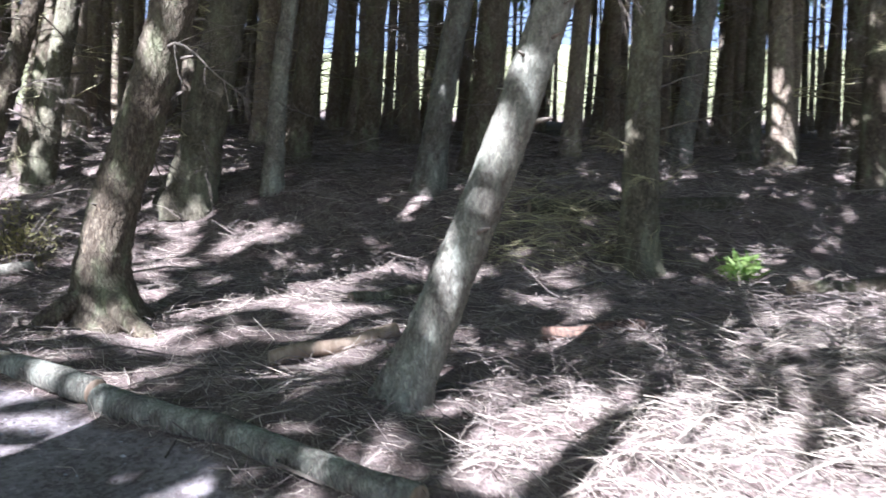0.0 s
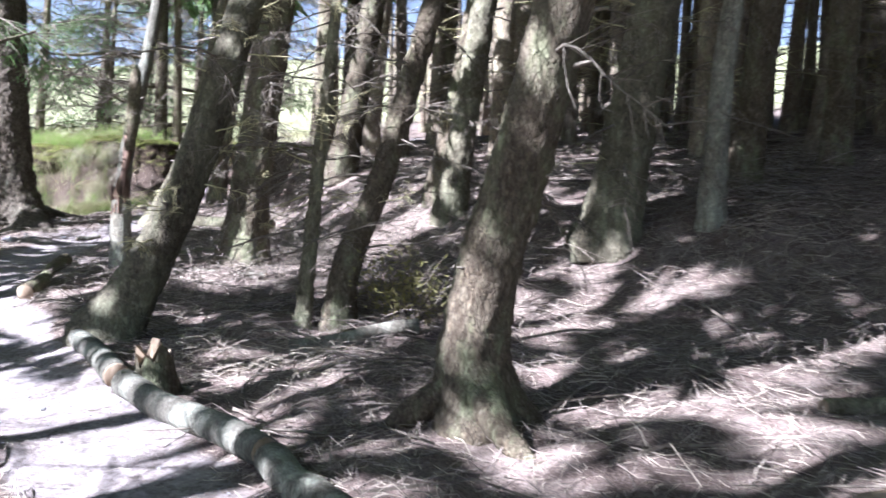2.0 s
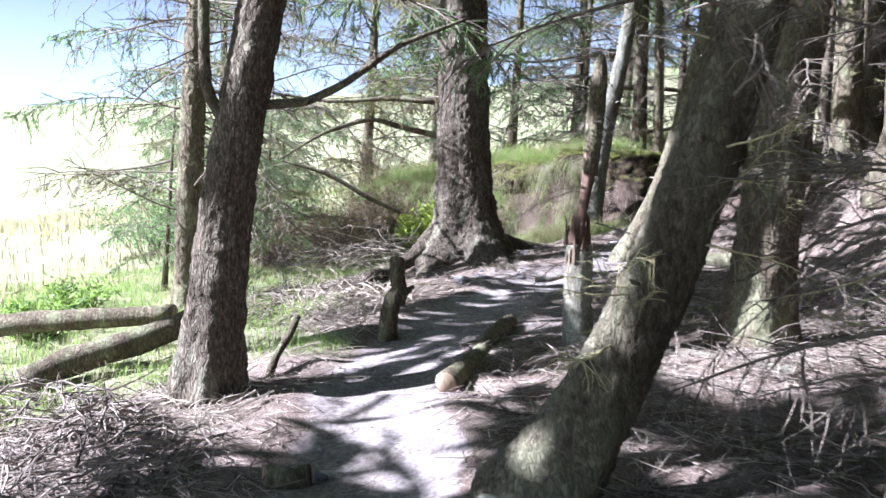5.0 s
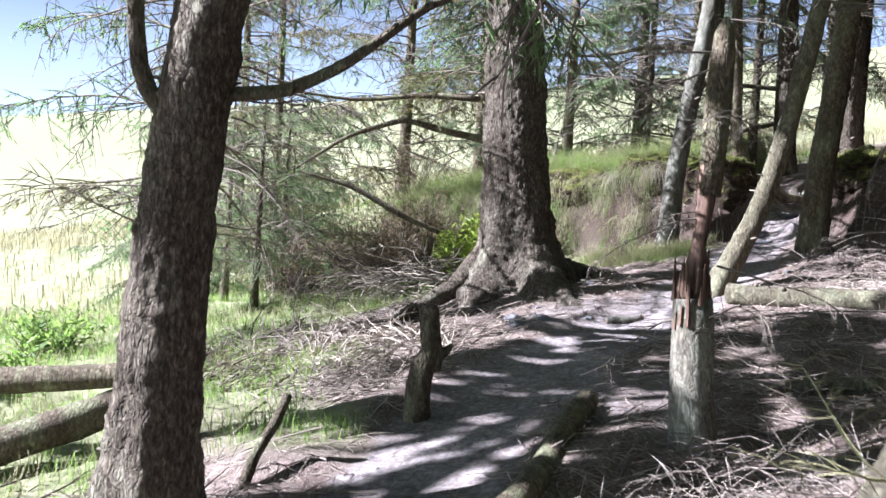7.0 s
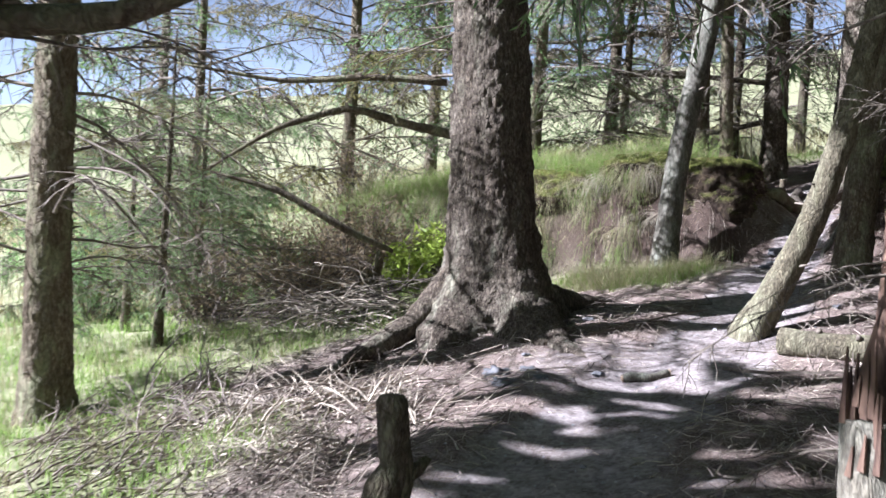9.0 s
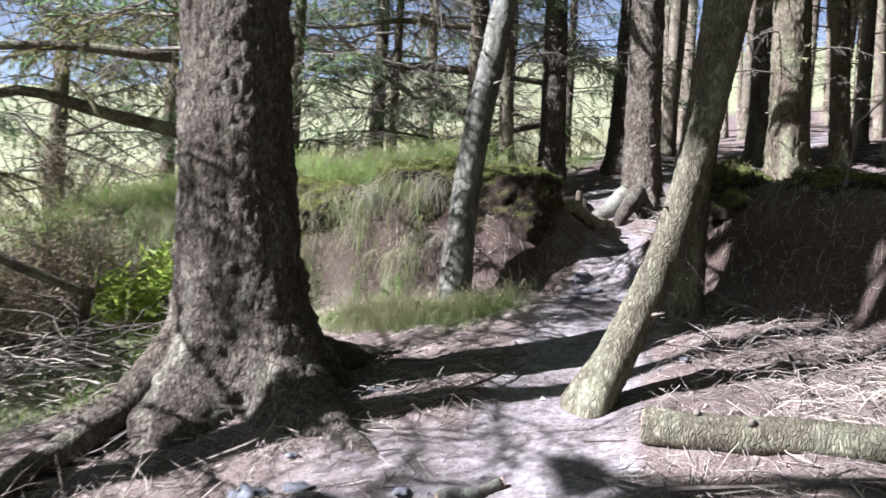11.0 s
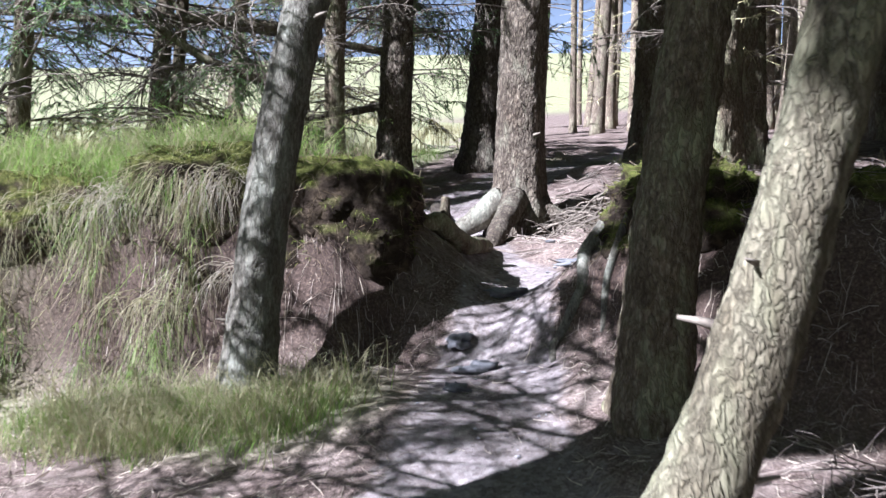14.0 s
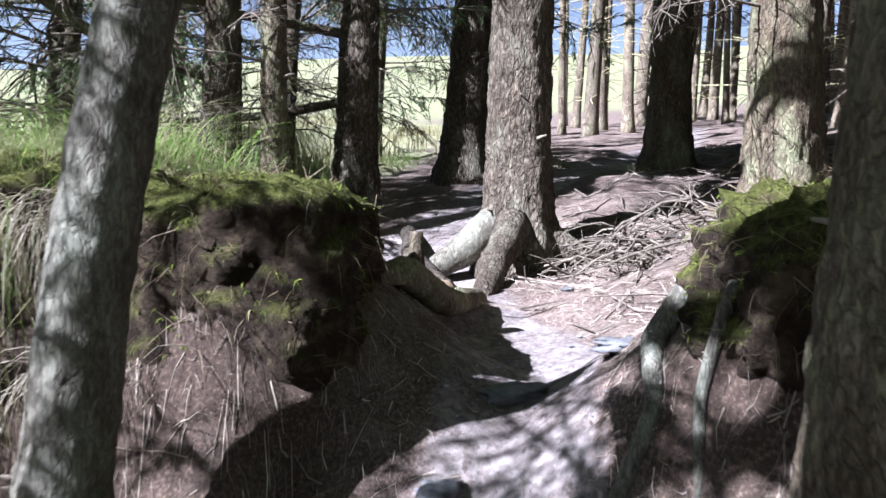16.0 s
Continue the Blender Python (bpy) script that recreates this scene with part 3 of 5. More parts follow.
def root(parent, pts, radii, material, label=""):
    """A surface root under a tree: points in the world, with heights above the ground."""
    ox, oy, oz = parent.location
    fine = []
    rr = []
    for (a, ra), (b, rb) in zip(list(zip(pts, radii))[:-1], list(zip(pts, radii))[1:]):
        for i in range(9):
            u = i / 9
            fine.append(tuple(a[c] + u * (b[c] - a[c]) for c in range(3)))
            rr.append(ra + u * (rb - ra))
    fine.append(pts[-1])
    rr.append(radii[-1])
    world_pts = [(px - ox, py - oy, lie(px, py) + pz - oz) for px, py, pz in fine]
    for i in range(1, len(world_pts) - 1):
        w = world_pts[i]
        world_pts[i] = tuple(0.25 * world_pts[i - 1][c] + 0.5 * w[c] + 0.25 * world_pts[i + 1][c] for c in range(3))
    g = Geo()
    g.tube(world_pts, rr, 24, 0.12, True, None, 0.0 if max(rr) < 0.06 else 0.007)
    part("root", g.mesh("root", material), parent, None, label)


# trees beside the path, one by one
splay = spruce(-2.31, 6.28, 0.165, [(0.3, -0.03, 0), (0.67, 0.02, 0.01), (1.44, 0.25, 0.03), (2.21, 0.46, 0.05)], "leaning spruce trunk, pale flaking bark on a splayed foot", BARK, 14, 0.75, 3, 9, 0, 0, 12, seed=2, low=1.2, flare_h=0.22)
spruce(-2.75, 9.85, 0.225, [(0.98, 0.21, 0.02), (2.19, 0.45, 0.05)], "thick leaning spruce with green lichen on its bark", BARK_MOSSY, 16, 0.45, 5, 16, 9, 0, 10, seed=3, low=0.45, high=4.2)
spruce(-1.88, 10.05, 0.1, [(1.51, 0.12, 0.03), (2.13, 0.21, 0.05)], "slim grey-green spruce trunk", BARK_GREY, 13, 0.3, 4, 8, 0, 0, 6, seed=4, low=0.45, high=4.2)
spruce(-1.85, 11.4, 0.16, [(2.06, 0.28, 0.04)], "brown spruce trunk with bare twigs", BARK, 15, 0.3, 4, 12, 0, 0, 6, seed=5, low=0.45, high=4.2)
spruce(-1.2, 14.0, 0.17, [(3.0, 0.2, 0.05)], "straight dark spruce trunk on the slope", BARK, 16, 0.3, 4, 12, 0, 0, 6, seed=6)
spruce(-0.17, 10.1, 0.145, [(1.29, 0.2, 0.03), (2.1, 0.36, 0.04)], "pale leaning spruce trunk on the slope", BARK_GREY, 14, 0.4, 4, 10, 3, 0, 8, seed=7, low=0.45, high=4.2)
spruce(0.4, 10.9, 0.18, [(2.1, 0.2, 0.04)], "dull brown spruce trunk", BARK, 16, 0.4, 4, 12, 3, 0, 8, seed=8, low=0.45, high=4.2)
spruce(-0.22, 4.76, 0.118, [(0.43, 0.18, 0.01), (1.34, 0.54, 0.03), (2.07, 0.79, 0.04)], "strongly leaning young spruce with smooth grey-green bark", BARK_GREY, 12, 0.35, 4, 2, 0, 0, 14, seed=9, crown="thin", scaly=0.005, plate=0.024, low=2.2, flare_h=0.15)
spruce(1.81, 8.56, 0.165, [(1.71, 0.06, 0.04), (2.5, 0.11, 0.05)], "upright spruce trunk with a mossy foot", BARK_MOSSY, 15, 0.4, 4, 12, 5, 0, 8, seed=10, low=0.45, high=4.2)
spruce(3.3, 13.0, 0.155, [(2.7, 0.5, 0.06)], "grey leaning spruce trunk among others", BARK_GREY, 15, 0.3, 4, 12, 4, 0, 8, seed=11, low=0.45, high=4.2)
spruce(4.95, 15.0, 0.16, [(3.0, 0.25, 0.06)], "lichen-pale spruce trunk with dry twigs", BARK_MOSSY, 15, 0.3, 4, 12, 4, 0, 8, seed=12, low=0.45, high=4.2)
spruce(6.5, 14.6, 0.19, [(3.0, 0.1, 0.06)], "dark straight spruce trunk", BARK, 16, 0.3, 4, 12, 3, 0, 8, seed=13, low=0.45, high=4.2)
spruce(4.87, 10.43, 0.165, [(2.18, 0.1, 0.05)], "dark spruce trunk with lichen twigs", BARK, 15, 0.35, 4, 12, 5, 0, 8, seed=14, low=0.45, high=4.2)
spruce(-5.1, 11.19, 0.15, [(2.0, 0.34, 0.2)], "leaning spruce trunk, one of a close pair", BARK, 14, 0.3, 4, 10, 2, 0, 8, seed=15, low=0.45, high=4.2)
spruce(-4.66, 10.55, 0.145, [(2.1, 0.33, 0.12)], "leaning lichen-green spruce of a close pair", BARK_MOSSY, 14, 0.3, 4, 10, 2, 0, 8, seed=16, low=0.45, high=4.2)
spruce(-5.62, 6.88, 0.15, [(0.35, 0.14, 0.13), (0.7, 0.26, 0.26), (1.4, 0.46, 0.46), (2.26, 0.65, 0.66)], "strongly leaning spruce, lichen-covered bark, bulging foot on the path edge", BARK_MOSSY, 13, 0.8, 3, 4, 16, 0, 26, seed=17, low=1.5, flare_h=0.3)
spruce(-6.62, 9.6, 0.205, [(0.9, 0.08, 0.08), (2.7, 0.26, 0.26)], "thick grey spruce with drooping twigs", BARK, 16, 0.5, 5, 12, 6, 0, 10, seed=18, low=0.45, high=4.2)
spruce(-4.5, 7.76, 0.06, [(1.13, 0.07, 0.1), (2.32, 0.16, 0.2)], "thin dead spruce pole with bare twigs", BARK_MOSSY, 8, 0.25, 4, 16, 10, 0, 8, seed=19, low=0.5, high=3.2, crown=False)
spruce(-4.27, 7.92, 0.105, [(0.4, 0.03, 0.03), (1.12, 0.22, 0.23), (2.29, 0.47, 0.49)], "dark leaning spruce beside a thin pole", BARK, 13, 0.4, 4, 14, 6, 0, 8, seed=20, low=0.5, high=3.5)
spruce(-7.73, 13.14, 0.19, [(2.4, 0.31, 0.35)], "leaning spruce at the head of the bank", BARK, 15, 0.3, 4, 12, 3, 0, 8, seed=21)
lone = spruce(-8.62, 6.43, 0.18, [(1.4, 0.17, 0.1), (2.8, 0.4, 0.28)], "leaning spruce at the field edge, flaky bark with lichen", BARK_BIG, 13, 0.45, 5, 6, 0, 2, 12, seed=22, crown="thin", low=1.8, high=4.0, flare_h=0.4, sector=(1.6, 4.4))
field = spruce(-13.3, 7.8, 0.165, [(1.7, 0.02, 0.04), (4.0, 0.04, 0.15)], "straight spruce in the field with bare drooping branches", BARK, 14, 0.35, 4, 22, 0, 7, 6, seed=23, low=1.0, high=4.6, reach=(1.0, 2.0), crown=False)
big = spruce(-12.32, 11.13, 0.345, [(2.0, -0.02, 0.0)], "massive old spruce, scaly bark, buttressed foot and spreading roots", BARK_BIG, 19, 0.62, 5, 8, 0, 10, 8, seed=24, crown="thin", low=1.9, high=4.5, flare_h=0.42, scaly=0.016, plate=0.05, butts=((-0.1, 0.75, 0.35), (-1.35, 0.5, 0.3), (1.6, 0.7, 0.4), (3.2, 0.6, 0.3)), reach=(0.8, 1.6), live_low=2.0, live_high=4.6, live_reach=(0.9, 1.6), sector=(2.5, 3.7))
spruce(-13.05, 14.0, 0.128, [(1.08, 0.08, 0.1), (2.6, 0.31, 0.32)], "slim pale spruce growing from a grass tuft under the bank", BARK_GREY, 14, 0.3, 4, 4, 0, 0, 10, seed=25, crown="thin", scaly=0.005, plate=0.024, low=2.4, high=4.5, live_low=2.4)
spruce(-10.53, 12.17, 0.098, [(0.35, 0.14, 0.13), (0.71, 0.27, 0.25), (1.5, 0.47, 0.44), (2.29, 0.62, 0.58)], "leaning young spruce rooted on the path edge, scaly bark", BARK_MOSSY, 12, 0.55, 3, 3, 0, 0, 14, seed=26, crown="thin", scaly=0.005, plate=0.024, low=2.2, flare_h=0.25)
spruce(-10.93, 14.12, 0.145, [(0.84, 0.05, 0.08), (1.76, 0.15, 0.2)], "upright grey-green spruce below the bank", BARK, 15, 0.3, 4, 5, 0, 0, 12, seed=27, crown="thin", low=1.9)
fork = spruce(-13.35, 18.05, 0.225, [(1.13, 0.0, 0.02), (2.07, 0.02, 0.06)], "stout spruce in the path with spreading bleached roots", BARK_BIG, 17, 0.45, 5, 8, 0, 0, 10, seed=28, low=2.0, flare_h=0.3)
spruce(-11.7, 18.45, 0.225, [(2.0, 0.04, 0.05)], "stout dark spruce on the bank", BARK, 17, 0.35, 5, 12, 4, 0, 10, seed=29)
rough = spruce(-15.64, 19.44, 0.195, [(2.07, 0.04, 0.07)], "rough-barked spruce at the field edge", BARK_BIG, 15, 0.35, 5, 12, 0, 5, 10, seed=30, crown="low")
spruce(-15.05, 20.5, 0.21, [(2.0, 0.12, 0.12)], "spruce leaning slightly beside the grass", BARK_BIG, 16, 0.45, 5, 10, 0, 3, 10, seed=31, crown="low")
spruce(-13.3, 21.75, 0.215, [(2.0, 0.07, 0.09)], "spruce with a half-lit trunk in the grass", BARK, 16, 0.5, 5, 8, 2, 0, 8, seed=32)
spruce(-11.35, 23.2, 0.23, [(2.0, 0.12, 0.12)], "sunlit pale spruce trunk with many twig stubs", BARK_MOSSY, 16, 0.45, 5, 12, 0, 0, 20, seed=33)
behind = spruce(-15.68, 17.65, 0.145, [(1.4, 0.02, 0.04)], "dark spruce behind the mossy bank", BARK, 14, 0.3, 4, 10, 0, 4, 8, seed=34, crown="low")
spruce(-15.2, 17.7, 0.105, [(1.4, 0.0, 0.02)], "thin spruce behind the mossy bank", BARK, 13, 0.3, 4, 10, 0, 3, 8, seed=35)
spruce(-11.8, 20.7, 0.13, [(2.4, 0.0, 0.03)], "thin straight spruce trunk", BARK, 14, 0.3, 4, 10, 0, 0, 8, seed=36)
NAMED = [tuple(o.location[:2]) for o in scene.objects if o.name.startswith("spruce_tree")]

# crown added above the view, its height and width set to shade the bank
part("crown", crown_mesh(31, 8.3, 14.0, 1.8, 1700), field)

# limbs that set a tree apart
def limb(parent, pts, radii, material, name="limb", label=""):
    g = Geo()
    fine, rr = [], []
    for i in range(len(pts) - 1):
        for k in range(4):
            u = k / 4
            fine.append(Vector(pts[i]).lerp(Vector(pts[i + 1]), u))
            rr.append(radii[i] + u * (radii[i + 1] - radii[i]))
    fine.append(Vector(pts[-1]))
    rr.append(radii[-1])
    for i in range(1, len(fine) - 1):
        fine[i] = fine[i - 1] * 0.25 + fine[i] * 0.5 + fine[i + 1] * 0.25
    g.tube(fine, rr, 9, 0.12)
    return part(name, g.mesh(name, material), parent, None, label)


def bough(parent, pts, radii, seed):
    """A long bare bough with dead side branches."""
    rnd = random.Random(seed)
    limb(parent, pts, radii, BARK, "bough")
    for i in range(len(pts) - 1):
        for _ in range(3):
            p = Vector(pts[i]).lerp(Vector(pts[i + 1]), rnd.random())
            s = rnd.uniform(0.5, 1.0)
            way = math.degrees(math.atan2(pts[i + 1][1] - pts[i][1], pts[i + 1][0] - pts[i][0]))
            part("dead_branch", rnd.choice(DEAD), parent, pose(*p, rnd.uniform(-40, 40), rnd.uniform(-15, 25), way + rnd.choice((-50, 50)) + rnd.uniform(-20, 20)) @ Matrix.Diagonal((s, s, s, 1)))


bough(behind, [(0, 0, 1.35), (-0.7, -0.5, 1.45), (-1.5, -1.1, 1.4), (-2.4, -1.6, 1.5), (-3.2, -2.0, 1.35)], [0.06, 0.052, 0.042, 0.03, 0.012], 1)
bough(behind, [(0, 0, 0.75), (-0.6, -0.6, 1.0), (-1.1, -1.1, 1.5), (-1.5, -1.5, 2.1)], [0.055, 0.045, 0.035, 0.015], 2)
bough(behind, [(0, 0, 1.95), (-0.9, -0.6, 2.1), (-1.9, -1.0, 2.05), (-3.0, -1.7, 2.2)], [0.05, 0.042, 0.03, 0.012], 3)
bough(rough, [(0, 0, 1.6), (-0.8, -0.8, 1.75), (-1.8, -1.3, 1.9), (-2.8, -2.0, 1.8)], [0.05, 0.042, 0.03, 0.012], 4)
bough(rough, [(0, 0, 1.0), (-0.7, -0.4, 0.85), (-1.6, -0.9, 0.8), (-2.4, -1.5, 1.0)], [0.045, 0.04, 0.03, 0.012], 5)

limb(lone, [(0.3, 0.24, 1.95), (0.42, 0.55, 1.98), (0.5, 0.8, 2.12), (0.62, 1.15, 2.4), (0.8, 1.6, 2.6)], [0.036, 0.032, 0.027, 0.02, 0.01], BARK)
limb(lone, [(0.24, 0.1, 1.75), (0.2, -0.08, 2.05), (0.24, -0.1, 2.8), (0.3, -0.1, 4.0)], [0.045, 0.04, 0.035, 0.025], BARK)
limb(big, [(-0.3, -0.2, 1.62), (-0.55, -0.55, 1.72), (-0.8, -0.95, 1.86), (-1.1, -1.5, 1.66), (-1.35, -2.0, 1.3)], [0.045, 0.04, 0.032, 0.022, 0.01], BARK)
limb(big, [(-0.25, -0.3, 2.05), (-0.6, -0.8, 2.1), (-1.1, -1.4, 2.06), (-1.5, -2.2, 2.2)], [0.035, 0.028, 0.02, 0.01], BARK)
limb(big, [(-0.8, -0.5, 0.62), (-0.9, -0.9, 0.8), (-1.2, -1.4, 1.15), (-1.5, -1.9, 1.3)], [0.02, 0.035, 0.028, 0.01], BARK)

root(big, [(-12.15, 11.15, 0.26), (-11.9, 11.16, 0.13), (-11.65, 11.14, 0.05), (-11.4, 11.06, 0.0), (-11.12, 10.98, -0.03), (-10.8, 10.85, -0.07)], [0.2, 0.18, 0.14, 0.1, 0.065, 0.03], BARK_BIG, "pale buttress root")
root(big, [(-12.4, 10.9, 0.45), (-12.5, 10.5, 0.16), (-12.4, 10.0, 0.07), (-12.2, 9.5, 0.02), (-11.9, 9.0, -0.06)], [0.17, 0.11, 0.08, 0.06, 0.02], BARK_BIG)
root(big, [(-12.3, 11.35, 0.3), (-12.3, 11.8, 0.1), (-12.35, 12.3, 0.0), (-12.4, 12.8, -0.08)], [0.2, 0.16, 0.11, 0.04], BARK_BIG)
root(big, [(-12.5, 11.15, 0.3), (-13.0, 11.0, 0.08), (-13.5, 11.1, -0.06)], [0.18, 0.1, 0.03], BARK_BIG)
root(splay, [(-2.3, 6.2, 0.25), (-2.12, 6.05, 0.12), (-1.95, 5.95, 0.02), (-1.8, 5.88, -0.06)], [0.1, 0.085, 0.06, 0.02], BARK, "pale sunlit root")
root(splay, [(-2.4, 6.2, 0.2), (-2.6, 6.05, 0.06), (-2.75, 5.95, -0.05)], [0.09, 0.07, 0.02], BARK)
root(fork, [(-13.4, 17.95, 0.4), (-13.65, 17.8, 0.2), (-13.9, 17.7, 0.04), (-14.2, 17.6, -0.06)], [0.14, 0.11, 0.08, 0.03], BARK_GREY, "bleached root")
root(fork, [(-13.3, 17.85, 0.35), (-13.2, 17.4, 0.16), (-13.1, 17.0, 0.02), (-13.05, 16.8, -0.08)], [0.12, 0.09, 0.075, 0.03], BARK_BIG)
root(fork, [(-13.2, 18.05, 0.25), (-12.95, 18.1, 0.06), (-12.7, 18.2, -0.06)], [0.12, 0.09, 0.03], BARK_BIG)

# ---- the plantation behind ----
def far_spruce(seed, crowns):
    rnd = random.Random(seed)
    ob = empty("far_spruce", 0, -400, 0, "straight plantation spruce with a bare lower trunk", "tree", "plantation spruces")
    axis = [(3.0, rnd.uniform(0.0, 0.3), rnd.uniform(-0.1, 0.2))]
    part("trunk", trunk_mesh("far_trunk", 0.15, axis, 16, BARK_FAR_LIT, 0.35, 4, seed, 10, 0.35), ob)
    part("crown", crowns[seed % 3], ob, pose(axis[0][1] * 2, axis[0][2] * 2, 1.0))
    g = Geo()
    for k in range(26):
        h, a = rnd.uniform(0.8, 8.0), rnd.uniform(0, 6.283)
        dx, dy = curve_through(axis, h)
        for s in range(2):
            pts = twig_curve(Vector((dx + 0.1 * math.cos(a), dy + 0.1 * math.sin(a), h)), Vector((math.cos(a + s * 0.5), math.sin(a + s * 0.5), rnd.uniform(-0.2, 0.25))), rnd.uniform(0.5, 1.4), 0.3, 3, rnd, 0.15)
            g.tube(pts, [0.011, 0.009, 0.007, 0.003], 3, 0, False)
    tagged(part("twig_spray", g.mesh("twig_spray", TWIG_LICHEN if seed % 2 else TWIG), ob), kind="stuff")
    return ob


PROTO = [far_spruce(s, DENSE_CROWNS) for s in range(5)]
PROTO_THIN = [far_spruce(s, THIN_CROWNS) for s in range(5, 8)]
rnd = random.Random(77)
spots = []
for gy in range(19):
    for gx in range(19):
        x = -22 + gx * 2.6 + rnd.uniform(-0.9, 0.9)
        y = 11.5 + gy * 2.5 + rnd.uniform(-0.9, 0.9)
        if min((x - a) ** 2 + (y - b) ** 2 for a, b in NAMED) < 1.5**2:
            continue
        trail = abs(float(along(TRAIL, np.array([x]), np.array([y]))[0][0]))
        green = float(covers(np.array([x]), np.array([y]))[1][0])
        d = float(along(BANK, np.array([x]), np.array([y]))[0][0])
        if trail < 1.7 or green > 0.3 or d < 0.4 or (y > 45 and rnd.random() < 0.3) or x < -13 - (y - 12) * 0.5:
            continue
        if min((x - a) ** 2 + (y - b) ** 2 for a, b in NAMED) < 1.5**2:
            continue
        if -13.2 < x < -10.4 and y < 24:
            continue
        spots.append((x, y))
for k in range(130):
    x, y = rnd.uniform(-20, -5), rnd.uniform(25, 50)
    if float(covers(np.array([x]), np.array([y]))[1][0]) < 0.3 and abs(float(along(TRAIL, np.array([x]), np.array([y]))[0][0])) > 1.3 and min((x - a) ** 2 + (y - b) ** 2 for a, b in spots) > 1.2:
        spots.append((x, y))
# unseen spruces added behind the walk, set out to shade floor and path
shade_trees = [(-5.5, 1.5), (-3.6, 0.8), (-2.2, -0.9), (0.2, -2.5), (-1.7, -3.4), (-4.8, -3.4), (1.6, 0.4), (4.6, 1.6), (-0.6, -7.5), (2.5, -6.5), (6.0, -3.0), (5.2, -8.4), (-8.8, -8.0), (8.5, 2.4),
         (-10.8, -1.9), (-13.3, 1.6), (-8.7, -2.2)]
for protos, places in ((PROTO, [p for p in spots if p[1] < 22]), (PROTO_THIN, shade_trees + [p for p in spots if p[1] >= 22])):
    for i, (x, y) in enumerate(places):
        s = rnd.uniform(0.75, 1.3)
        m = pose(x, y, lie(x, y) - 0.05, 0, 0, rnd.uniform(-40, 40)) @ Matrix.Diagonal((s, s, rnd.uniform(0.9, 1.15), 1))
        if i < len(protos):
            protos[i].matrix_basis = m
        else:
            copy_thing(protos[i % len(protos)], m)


# ---- field edge: low bushy spruces ----
for k, (x, y, r, n, d) in enumerate([(-14.9, 9.1, 0.045, 34, 4), (-15.9, 9.8, 0.05, 36, 8), (-15.6, 8.2, 0.04, 26, 4), (-17.2, 15.6, 0.1, 22, 34), (-18.0, 18.0, 0.12, 22, 34), (-17.4, 20.6, 0.1, 20, 30), (-19.6, 13.6, 0.12, 24, 30), (-18.5, 10.6, 0.08, 22, 16), (-21.5, 16.5, 0.13, 22, 26),
                                     (-16.4, 9.2, 0.05, 14, 6), (-22.0, 11.2, 0.1, 18, 12), (-20.0, 21.5, 0.12, 18, 26), (-19.0, 25.0, 0.12, 14, 26), (-16.9, 17.2, 0.07, 12, 30)]):
    spruce(x, y, r, [(2.0, 0.1, 0.1)], "bushy spruce at the field edge with low needled branches", BARK, 9 if r > 0.06 else 3.0, 0.3, 4, d // 2, 0, n, 0, seed=100 + k, low=0.5, high=4.5, crown=False,
           group="bushy spruces at the field edge", name="bushy_spruce", scaly=0.0, live_low=0.5, live_high=5.5 if r > 0.06 else 2.4, live_reach=(0.7, 1.4) if r > 0.06 else (0.3, 0.6), reach=(1.2, 2.4))



# ---- logs, stumps and posts ----
def log(x0, y0, x1, y1, r, label, bark=BARK_GREY, sink=0.45, bend=0.0, lift=(0.0, 0.0), knots=0, seed=1, taper=0.9, cut=True, name="log"):
    """A fallen log between two points of the ground, its cut ends and knots as parts."""
    rnd = random.Random(seed)
    a = Vector((x0, y0, lie(x0, y0) + r * (1 - sink) + lift[0]))
    b = Vector((x1, y1, lie(x1, y1) + r * (1 - sink) + lift[1]))
    mid = (a + b) / 2
    ob = empty(name, *mid, label, "log")
    n = max(6, int((b - a).length / 0.12))
    way = (b - a).normalized()
    side = Vector((-way.y, way.x, 0))
    pts, radii = [], []
    for i in range(n + 1):
        u = i / n
        pts.append(a.lerp(b, u) - mid + side * (bend * math.sin(math.pi * u) + 0.012 * math.sin(9 * u + seed)) + Vector((0, 0, 0.012 * math.sin(7 * u + seed))))
        radii.append(r * (1 - (1 - taper) * u))
    g = Geo()
    g.tube(pts, radii, 14, 0.13)
    part("bark", g.mesh("bark", bark), ob)
    if cut:
        for p, w, rr in ((pts[0], -way, radii[0]), (pts[-1], way, radii[-1])):
            g = Geo()
            g.tube([p + w * 0.002, p + w * 0.008], [rr * 0.93, rr * 0.86], 14, 0.1)
            part("cut_end", g.mesh("cut_end", WOOD_CUT), ob, None, "weathered sawn end")
    for k in range(knots):
        u = rnd.uniform(0.08, 0.95)
        i = int(u * n)
        ang = rnd.uniform(-0.3, 2.4)
        out = (side * math.cos(ang) + Vector((0, 0, 1)) * math.sin(ang)).normalized()
        p = pts[i] + out * radii[i] * 0.9
        g = Geo()
        g.tube([p, p + out * 0.02, p + out * 0.035], [0.022, 0.018, 0.008], 6)
        part("knot", g.mesh("knot", TWIG), ob)
    return ob


